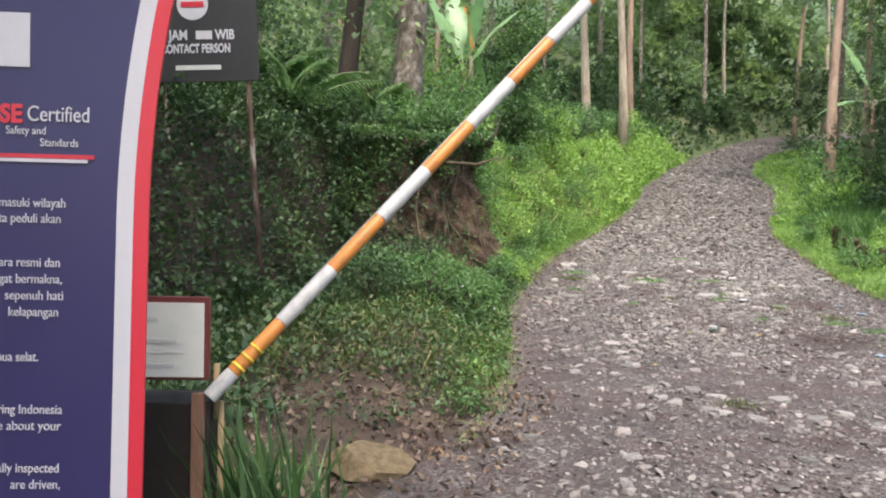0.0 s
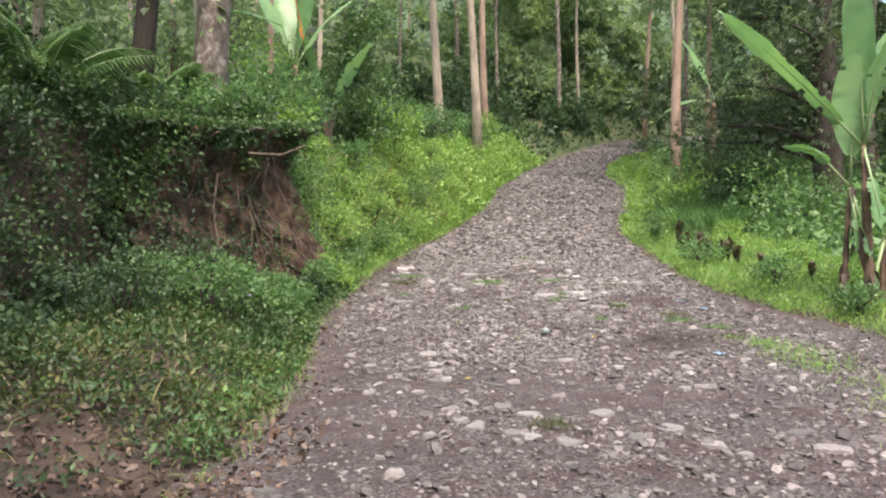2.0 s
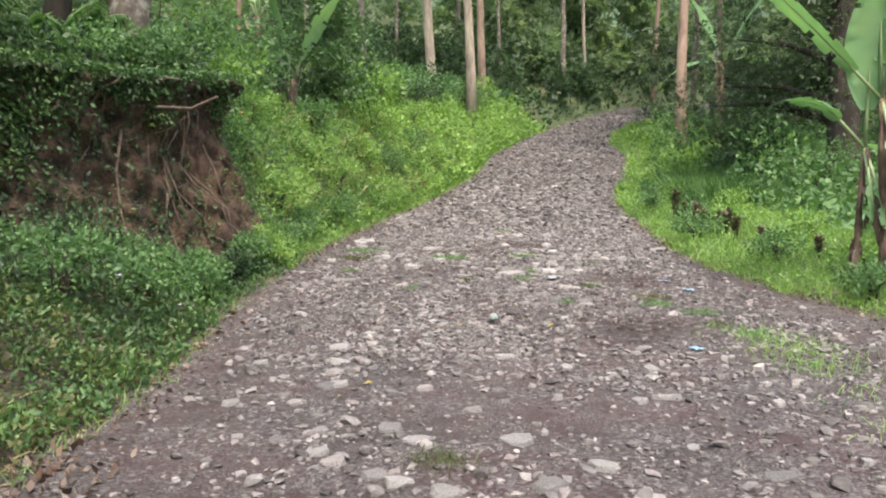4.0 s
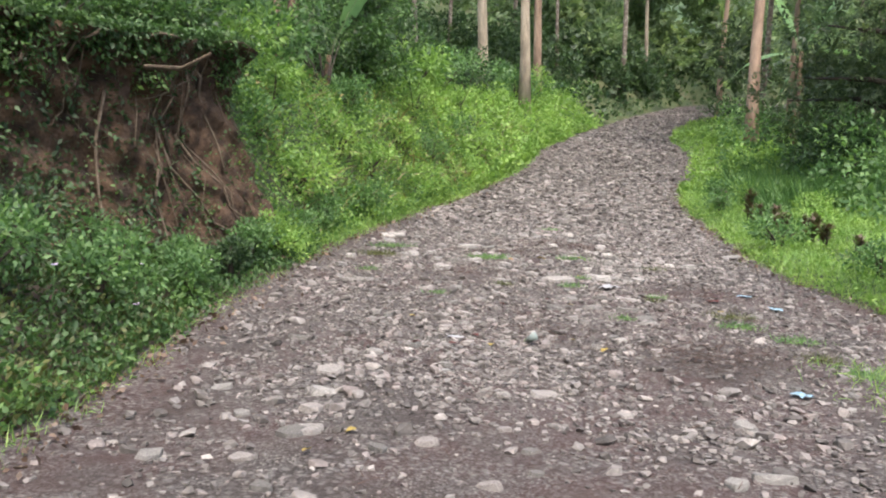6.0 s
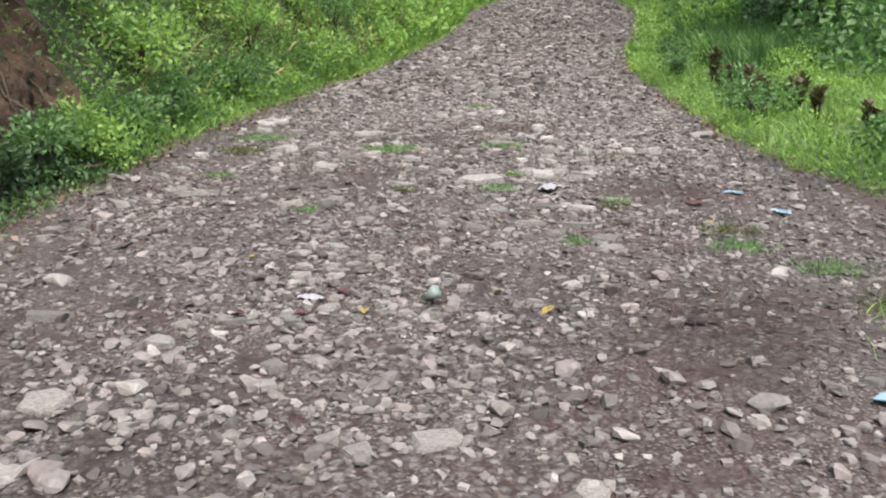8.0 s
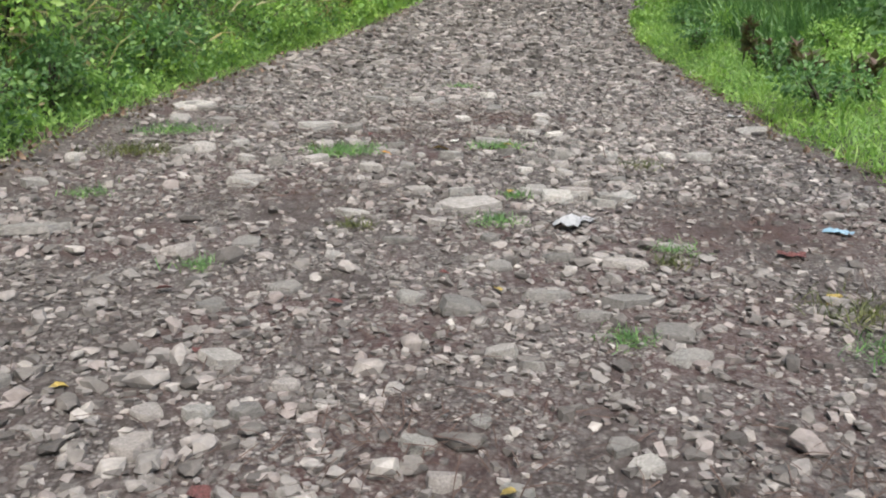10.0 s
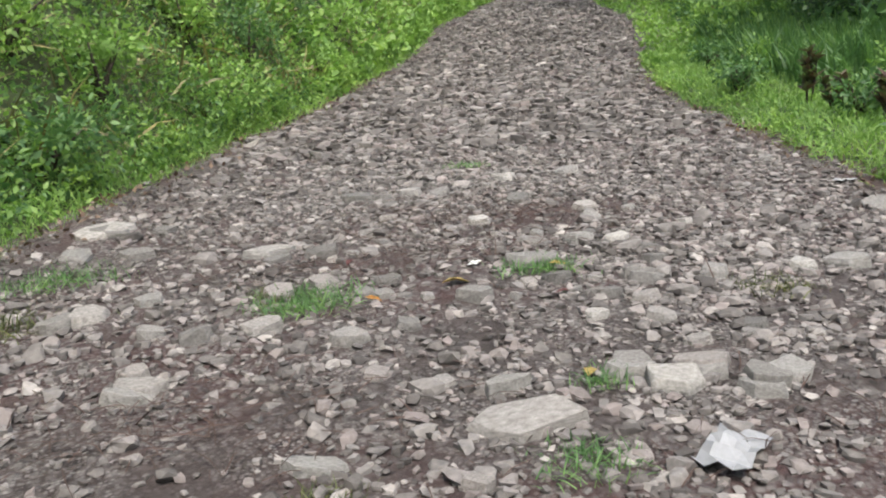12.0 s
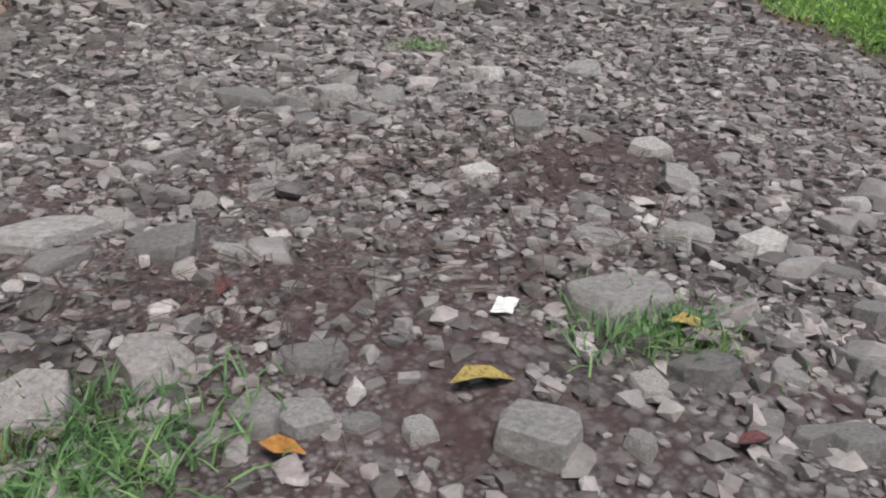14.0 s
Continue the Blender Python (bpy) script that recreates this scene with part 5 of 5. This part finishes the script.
xx = 5.35 + 0.1 * (yy - 7) - 0.5 * step(7, 4.5, yy) + rng.normal(0, 0.22, len(yy))
cover("road_grass_strip", xx, yy, surface(xx, yy), BLADE, sized(len(xx), 0.06, 0.15), M_GRASS, spread=0.9, lift=0.02, label="thin worn grass strip between the wheel tracks", category="grass")

# tall upright grass clump at the foot of the barrier
r8 = np.random.default_rng(8)
clump = thing("tall_grass_clump", rooted(-1.20, 2.42), "clump of tall upright green grass beside the barrier", "grass")
for n, sx, sy, lean, low_len, high_len, mat, wide in ((150, 0.10, 0.09, 0.17, 0.45, 0.95, M_MIXED, 0.62), (130, 0.14, 0.10, 0.24, 0.30, 0.75, M_HERB, 0.6), (110, 0.17, 0.12, 0.5, 0.2, 0.5, M_MIXED, 0.7)):
    p = np.stack([r8.normal(0, sx, n), r8.normal(0, sy, n), np.full(n, -0.02)], -1)
    d = np.stack([r8.normal(0, lean, n), r8.normal(0, lean, n), np.ones(n)], -1)
    scatter("blade_tuft", *BLADE, p, d, r8.uniform(low_len, high_len, n), mat, r8, clump, flat=1.5, widths=wide)
n = 44
p = np.stack([r8.normal(-0.28, 0.10, n), r8.normal(-0.25, 0.08, n), np.full(n, 0.02)], -1)
d = np.stack([r8.normal(-0.1, 0.9, n), r8.normal(0, 0.5, n), np.full(n, 0.6)], -1)
scatter("broad_leaf_tuft", *BLADE, p, d, r8.uniform(0.3, 0.6, n), M_HERB, r8, clump, flat=1.0, widths=1.3)

# roots hanging in the slipped face
rr_ = random.Random(21)
roots = thing("exposed_roots", (-0.1, 11.5, 1.0), "tangle of bare brown roots hanging from the bank edge", "roots")
base_ = Vector((-0.1, 11.5, 1.0))
for k in range(26):
    y0, c0 = rr_.uniform(11.3, 13.6), rr_.uniform(0.66, 0.95)
    dy, dc, sway = rr_.choice((-1, 1)) * rr_.uniform(0.2, 0.9), -rr_.uniform(0.05, 0.5) * c0, rr_.uniform(-0.2, 0.2)
    pts = []
    for j in range(8):
        f = j / 7
        q = Vector(float(v) for v in face_point(np.float64(y0 + dy * f + rr_.uniform(-0.04, 0.04)), np.float64(min(1, max(0, c0 + dc * f * f + sway * math.sin(3.1 * f))))))
        pts.append(q + Vector((0.01 + 0.08 * math.sin(3 * f) * rr_.random(), 0, 0)) - base_)
    w = rr_.uniform(0.005, 0.017)
    tubes("root", [(pts, [w * (1.2 - 0.9 * j / 7) for j in range(8)])], M_ROOT, roots, sides=5)
stick = tubes("root", [([Vector(q) - Vector((-0.1, 11.5, 1.0)) for q in ((-0.5, 11.9, 2.55), (-0.05, 11.55, 2.5), (0.28, 11.24, 2.6))], [0.028, 0.022, 0.012])], M_ROOT, roots, "pale broken branch")

# ---- barrier, boards, banner, rock ----
low, high = Vector((-1.37, 2.35, 0.89)), Vector((0.22, 3.22, 2.71))
along = (high - low).normalized()
barrier = thing("barrier_pole", (-1.37, 2.35, 0.0), "raised orange and white road barrier pole", "barrier")
origin = Vector((-1.37, 2.35, 0.0))
BAND = 0.307
spans = [(-0.02, 0.11, M_WHITE, "white_band")]
start = 0.11
for k in range(16):
    spans.append((start, start + (0.272 if k == 0 else BAND), M_ORANGE if k % 2 == 0 else M_WHITE, "orange_band" if k % 2 == 0 else "white_band"))
    start = spans[-1][1]
for a, b, mat, nm in spans:
    pa, pb = low + along * a - origin, low + along * b - origin
    rad = 0.0295 if mat is M_ORANGE else 0.031
    tubes(nm, [([pa, pa + (pb - pa) * 0.02, pa + (pb - pa) * 0.98, pb], [rad * 0.97, rad, rad, rad * 0.97])], mat, barrier, sides=20)
for k in range(3):
    c = low + along * (0.14 + 0.05 * k) - origin
    tubes("strap", [([c - along * 0.006, c + along * 0.006], [0.0325, 0.0325])], M_YELLOW, barrier, sides=16)
tubes("peg", [([Vector((0.0, 0.05, 0.78)), Vector((0.0, 0.05, 1.0))], [0.014, 0.013])], M_STRAWWOOD, barrier, sides=12)
tubes("post", [([Vector((0.02, 0.05, -0.05)), Vector((0.02, 0.05, 0.85))], [0.014, 0.012])], M_STRAWWOOD, barrier, sides=12)
tubes("wire", [([low + along * 0.4 + Vector((-0.018, 0, 0.025)) - origin, low + along * 1.6 + Vector((-0.018, 0, 0.026)) - origin, low + along * 3.0 + Vector((-0.018, 0, 0.025)) - origin], [0.004] * 3)], M_STEEL, barrier, sides=5)


def lettering(text, size, at, mat, parent, wide=1.0, turn=None, bold=0.0):
    """Raised flat letters, standing upright and facing -y."""
    curve = bpy.data.curves.new("lettering", "FONT")
    curve.body, curve.size, curve.extrude, curve.offset = text, size, 0.0015, bold
    ob = bpy.data.objects.new("lettering", curve)
    scene.collection.objects.link(ob)
    bpy.context.view_layer.update()
    me = bpy.data.meshes.new_from_object(ob.evaluated_get(bpy.context.evaluated_depsgraph_get()))
    bpy.data.objects.remove(ob)
    me.materials.clear()
    out = put("lettering", me, mat, parent)
    out.matrix_local = Matrix.Translation(at) @ (turn or Matrix.Identity(4)) @ Matrix.Rotation(radians(90), 4, "X") @ Matrix.Diagonal((wide, 1, 1, 1))
    return out


def plate(name, at, size, mat, parent, bevel=0.0, label=""):
    bm = bmesh.new()
    box(bm, at, size, bevel)
    return part(name, bm, mat, parent, label)


# dark information board on two posts
board = thing("information_board", (-3.21, 7.85, 0.49), "black contact board with white lettering on two thin posts", "sign", turn=3)
board.matrix_world = pose(-3.21, 7.85, 0.49, 0, -3.0, 3)
plate("panel", (0, 0, 3.2), (1.62, 0.03, 1.3), M_BLACK, board, 0.004)
bm = bmesh.new()
bmesh.ops.create_cone(bm, cap_ends=True, segments=40, radius1=0.165, radius2=0.165, depth=0.006, matrix=Matrix.Translation((0.13, -0.019, 3.37)) @ Matrix.Rotation(radians(90), 4, "X"))
part("emblem", bm, M_CREAM, board)
plate("emblem_bar", (0.13, -0.0245, 3.37), (0.24, 0.005, 0.06), M_RED, board)
lettering("JAM", 0.145, (-0.13, -0.0165, 3.00), M_CREAM, board, 0.8, bold=0.004)
plate("unread_text", (0.24, -0.018, 3.045), (0.17, 0.004, 0.09), M_CREAM, board)
lettering("WIB", 0.145, (0.36, -0.0165, 3.00), M_CREAM, board, 0.75, bold=0.004)
lettering("CONTACT PERSON", 0.13, (-0.22, -0.0165, 2.86), M_CREAM, board, 0.64, bold=0.004)
plate("unread_number", (0.17, -0.018, 2.70), (0.48, 0.004, 0.05), M_INK, board)
for px_, lx in ((-0.24, 0.10), (0.66, 0.10)):
    tubes("post", [([(px_, 0.035, 3.7), (px_ + lx * 0.3, 0.03, 2.2), (px_ + lx, 0.035, -0.25)], [0.024, 0.028, 0.032])], M_PEEL, board, sides=8, lump=0.08, rng=random.Random(4))

# white notice sheet on a maroon board over a dark box
notice = thing("notice_stand", (-1.62, 2.3, -0.015), "white notice sheet on a maroon board above a dark box", "notice board", turn=4)
plate("backboard", (-0.02, 0.02, 1.125), (0.525, 0.025, 0.325), M_MAROON, notice, 0.003)
plate("sheet", (-0.03, 0.004, 1.12), (0.505, 0.006, 0.29), M_PAPER, notice)
for k, (tw, tz) in enumerate([(0.16, 1.2), (0.30, 1.115), (0.36, 1.07), (0.28, 1.02)]):
    plate("unread_text", (-0.03, 0.0, tz), (tw, 0.004, 0.016 if k != 2 else 0.004), M_INK, notice)
plate("box", (-0.02, 0.16, 0.50), (0.52, 0.24, 0.74), M_BOXDARK, notice, 0.01)
plate("leg", (-0.14, 0.0, 0.43), (0.05, 0.04, 0.94), M_WOOD, notice, 0.004)
plate("leg", (0.2, 0.02, 0.45), (0.05, 0.03, 0.92), M_WOOD, notice, 0.004)

# large printed banner: a gently bent sheet with flared edge stripes
banner = thing("printed_banner", (-1.85, 1.62, 0.02), "navy printed banner with red and white edge stripes", "banner", turn=4)


def edge_at(z):
    return 0.475 + 0.012 * (z - 1) + 0.055 * max(0.0, (z - 1.55) / 0.65) ** 2.0


def strip(name, inner, outer, lift, mat):
    zs = np.linspace(0.12, 2.55, 40)
    bm = bmesh.new()
    rows = []
    for zv in zs:
        a, b = inner(zv), outer(zv)
        rows.append([bm.verts.new((u, -lift, zv)) for u in (a, b)] + [bm.verts.new((u, 0.012 - lift * 0.5, zv)) for u in (b, a)])
    for p_, q in zip(rows, rows[1:]):
        for k in range(4):
            bm.faces.new((p_[k], p_[(k + 1) % 4], q[(k + 1) % 4], q[k]))
    bm.faces.new(rows[0])
    bm.faces.new(reversed(rows[-1]))
    bmesh.ops.recalc_face_normals(bm, faces=bm.faces)
    return part(name, bm, mat, banner)


strip("sheet", lambda z: -0.5, lambda z: edge_at(z) - 0.02, 0.0, M_NAVY)
strip("white_stripe", lambda z: edge_at(z) - 0.094, lambda z: edge_at(z) - 0.044, 0.004, M_CREAM)
strip("red_stripe", lambda z: edge_at(z) - 0.044, lambda z: edge_at(z), 0.004, M_RED)
for px_ in (-0.46, 0.40):
    tubes("pole", [([(px_, 0.03, -0.05), (px_, 0.03, 2.6)], [0.018, 0.018])], M_STEEL, banner, sides=10)
LINES = [("HSE", 0.075, -0.005, 1.835, M_RED, 0.9, 0.003), ("Certified", 0.066, 0.122, 1.84, M_CREAM, 0.78, 0.0), ("Safety and", 0.034, 0.06, 1.80, M_CREAM, 0.85, 0), ("Standards", 0.034, 0.16, 1.765, M_CREAM, 0.85, 0),
         ("memasuki wilayah", 0.040, 0.0, 1.582, M_CREAM, 0.82, 0), ("serta peduli akan", 0.040, 0.0, 1.535, M_CREAM, 0.82, 0), ("secara resmi dan", 0.040, 0.0, 1.402, M_CREAM, 0.82, 0), ("sangat bermakna,", 0.040, 0.0, 1.352, M_CREAM, 0.82, 0),
         ("sepenuh hati", 0.040, 0.06, 1.302, M_CREAM, 0.85, 0), ("kelapangan", 0.040, 0.07, 1.252, M_CREAM, 0.85, 0), ("semua selat.", 0.040, 0.0, 1.115, M_CREAM, 0.82, 0), ("ring Indonesia", 0.040, 0.04, 0.955, M_CREAM, 0.85, 0), ("e about your", 0.040, 0.04, 0.905, M_CREAM, 0.9, 0), ("ally inspected", 0.040, 0.04, 0.775, M_CREAM, 0.85, 0), ("are driven,", 0.040, 0.08, 0.725, M_CREAM, 0.85, 0)]
for text, size, tx, tz, mat, wide, bold in LINES:
    lettering(text, size, (tx, -0.003, tz), mat, banner, wide, bold=bold)
plate("printed_square", (0.05, -0.003, 2.08), (0.16, 0.004, 0.16), M_CREAM, banner)
plate("rule", (0.12, -0.003, 1.735), (0.40, 0.004, 0.012), M_RED, banner)
plate("rule", (0.11, -0.003, 1.722), (0.38, 0.004, 0.010), M_CREAM, banner)

# tan rock on the dirt by the mound
bm = stone_base(random.Random(77), 26, 0.75)
bmesh.ops.subdivide_edges(bm, edges=list(bm.edges), cuts=2, use_grid_fill=True)
for v in bm.verts:
    v.co += v.co.normalized() * 0.05 * noise.noise(v.co * 3.1)
me = bpy.data.meshes.new("rock")
bm.to_mesh(me)
bm.free()
rock = put("rock", me, M_ROCK, m=pose(-0.94, 4.18, 0.07, 4, 8, 6) @ Matrix.Diagonal((0.30, 0.24, 0.22, 1)))
tagged(rock, "tan mossy rock lying on bare dirt", "rock")

# ---- fallen leaves, twigs and litter ----
n = 2600
yy = rng.uniform(3.2, 6.4, n)
xx = left_x(yy) - rng.uniform(-0.5, 1.9, n)
cover("leaf_litter", xx, yy, ground_z(xx, yy), LEAF, sized(n, 0.03, 0.09), M_DRYLEAF, spread=1.2, up=0.1, lift=0.02, label="dry brown leaves scattered on bare dirt", category="leaf litter")
xy = np.concatenate([rng.normal(size=(m_, 2)) * np.array([[wx, wy]]) + np.array([[cx_, cy_]]) for cx_, cy_, wx, wy, m_ in ((4.3, 9.4, 0.5, 0.35, 800), (4.6, 9.8, 0.35, 0.25, 450), (2.9, 12.95, 0.5, 0.25, 350), (3.5, 14.5, 0.4, 0.12, 330), (4.2, 15.3, 0.5, 0.3, 700), (4.8, 15.2, 0.5, 0.4, 500), (3.3, 10.4, 0.3, 0.25, 350), (5.3, 12.2, 0.4, 0.5, 500))] + [on_road(1500, 5, 20)])
inside = (road_u(xy[:, 0], xy[:, 1]) > 0.01) & (road_u(xy[:, 0], xy[:, 1]) < 0.99)
xy = xy[inside]
d = np.stack([rng.normal(size=len(xy)), rng.normal(size=len(xy)), rng.normal(0, 0.12, len(xy))], -1)
tw = scatter("twig_litter", *BLADE, np.stack([xy[:, 0], xy[:, 1], surface(xy[:, 0], xy[:, 1]) + 0.026], -1), d, rng.uniform(0.04, 0.20, len(xy)), M_TWIG, rng, widths=0.5)
tagged(tw, "reddish brown twigs and needles on the road", "litter", kind="stuff")


def fallen_leaf(x, y, size, mat, seed, label):
    r = random.Random(seed)
    v, f = BROAD
    me = raw_mesh("fallen_leaf", [(a * 0.8, b - 0.5, c + r.uniform(0, 0.12)) for a, b, c in v], [i for q in f for i in q], [len(q) for q in f])
    ob = put("fallen_leaf", me, mat, m=Matrix.Translation((x, y, float(surface(x, y)) + 0.022)) @ Euler((r.uniform(-0.2, 0.2), r.uniform(-0.2, 0.2), r.uniform(0, 6.28))).to_matrix().to_4x4() @ Matrix.Diagonal((size, size, size, 1)))
    return tagged(ob, label, "leaf", "fallen leaves on the road")


for k, (lx, ly, ls) in enumerate([(3.68, 9.79, 0.16), (2.8, 9.9, 0.14), (5.2, 11.2, 0.2), (2.2, 10.8, 0.1), (3.97, 14.04, 0.24), (4.52, 14.13, 0.2), (3.8, 11.5, 0.12), (1.8, 7.8, 0.12), (1.6, 7.5, 0.13), (3.5, 10.1, 0.1), (4.22, 12.95, 0.14)]):
    fallen_leaf(lx, ly, ls * 0.6, M_YLEAF, 300 + k, "fallen yellow leaf lying on the stones")
for k, (lx, ly, ls) in enumerate([(2.5, 9.9, 0.16), (2.7, 10.2, 0.18), (2.2, 9.9, 0.14), (2.4, 11.6, 0.13), (3.1, 11.4, 0.12), (3.5, 14.5, 0.12), (2.6, 11.0, 0.1), (3.6, 11.7, 0.09), (4.4, 13.75, 0.12)]):
    fallen_leaf(lx, ly, ls * 0.6, M_PINK, 330 + k, "fallen reddish leaf lying on the stones")


fallen_leaf(3.56, 13.93, 0.085, M_AMBER, 350, "fallen amber leaf lying on the stones")


def wrapper(x, y, size, mat, seed, label):
    """A crumpled scrap of packaging."""
    r = random.Random(seed)
    bm = bmesh.new()
    bmesh.ops.create_grid(bm, x_segments=6, y_segments=4, size=0.5)
    for v in bm.verts:
        v.co.y *= 0.6
        v.co.z = 0.10 * r.random() + 0.12 * noise.noise(v.co * 4 + Vector((seed, 0, 0)))
    bmesh.ops.solidify(bm, geom=list(bm.faces), thickness=0.01)
    me = bpy.data.meshes.new("wrapper")
    bm.to_mesh(me)
    bm.free()
    ob = put("wrapper", me, mat, m=Matrix.Translation((x, y, float(surface(x, y)) + 0.016)) @ Matrix.Rotation(r.uniform(0, 6.28), 4, "Z") @ Matrix.Diagonal((size, size, size, 1)))
    return tagged(ob, label, "litter", "litter on the road")


for k, (lx, ly, ls, mat, lab) in enumerate([(2.54, 10.12, 0.13, M_SCRAP, "crumpled pale plastic wrapper on gravel"), (4.42, 12.35, 0.26, M_SCRAP, "crumpled white paper scrap on gravel"), (5.35, 11.75, 0.13, M_PINK, "crumpled red wrapper on gravel"), (4.68, 8.65, 0.13, M_BLUE, "pale blue plastic scrap on gravel"), (5.85, 12.1, 0.14, M_BLUE, "pale blue plastic scrap on gravel"), (5.9, 11.5, 0.15, M_BLUE, "pale blue plastic scrap on gravel"), (4.12, 14.30, 0.085, M_PAPER, "small white paper scrap on dirt"), (4.33, 9.55, 0.10, M_BLACK, "black plastic scrap on gravel"), (7.0, 15.3, 0.14, M_SCRAP, "white paper scrap at the road edge")]):
    wrapper(lx, ly, ls, mat, 400 + k, lab)

cup = thing("plastic_cup", (3.13, 10.0, float(surface(3.13, 10.0)) + 0.03), "crushed clear plastic cup with green base on gravel", "cup", turn=30)
cup.matrix_world = pose(3.13, 10.0, float(surface(3.13, 10.0)) + 0.045, 62, 0, 20)
tubes("body", [([(0, 0, -0.05), (0, 0, 0.0), (0.006, 0, 0.06)], [0.022, 0.027, 0.031])], M_PLASTIC, cup, sides=14, lump=0.25, rng=random.Random(5))
tubes("base", [([(0, 0, -0.075), (0, 0, -0.05)], [0.02, 0.023])], M_HERB, cup, sides=14)


# small lilac flowers among the weeds at the foot of the bank
for k, (fx, fy, fh) in enumerate([(-0.05, 10.3, 0.42), (0.12, 9.6, 0.3), (0.25, 11.4, 0.35), (-0.3, 9.2, 0.4)]):
    flower = thing("flower", rooted(fx, fy), "small lilac flower on a thin green stalk", "flower", "lilac flowers at the bank foot")
    tubes("stalk", [([(0, 0, -0.02), (0.02, 0.01, fh * 0.6), (0.03, 0.0, fh)], [0.004, 0.003, 0.002])], M_HERB, flower, sides=5)
    rf = np.random.default_rng(500 + k)
    ang = np.linspace(0, 2 * np.pi, 6)[:5]
    for a in ang:
        petal = scatter("petal", *LEAF, [(0.03, 0.0, fh)], [(math.cos(a), math.sin(a) - 0.5, 0.4)], [0.03], M_FLOWER, rf, flower, widths=1.6)
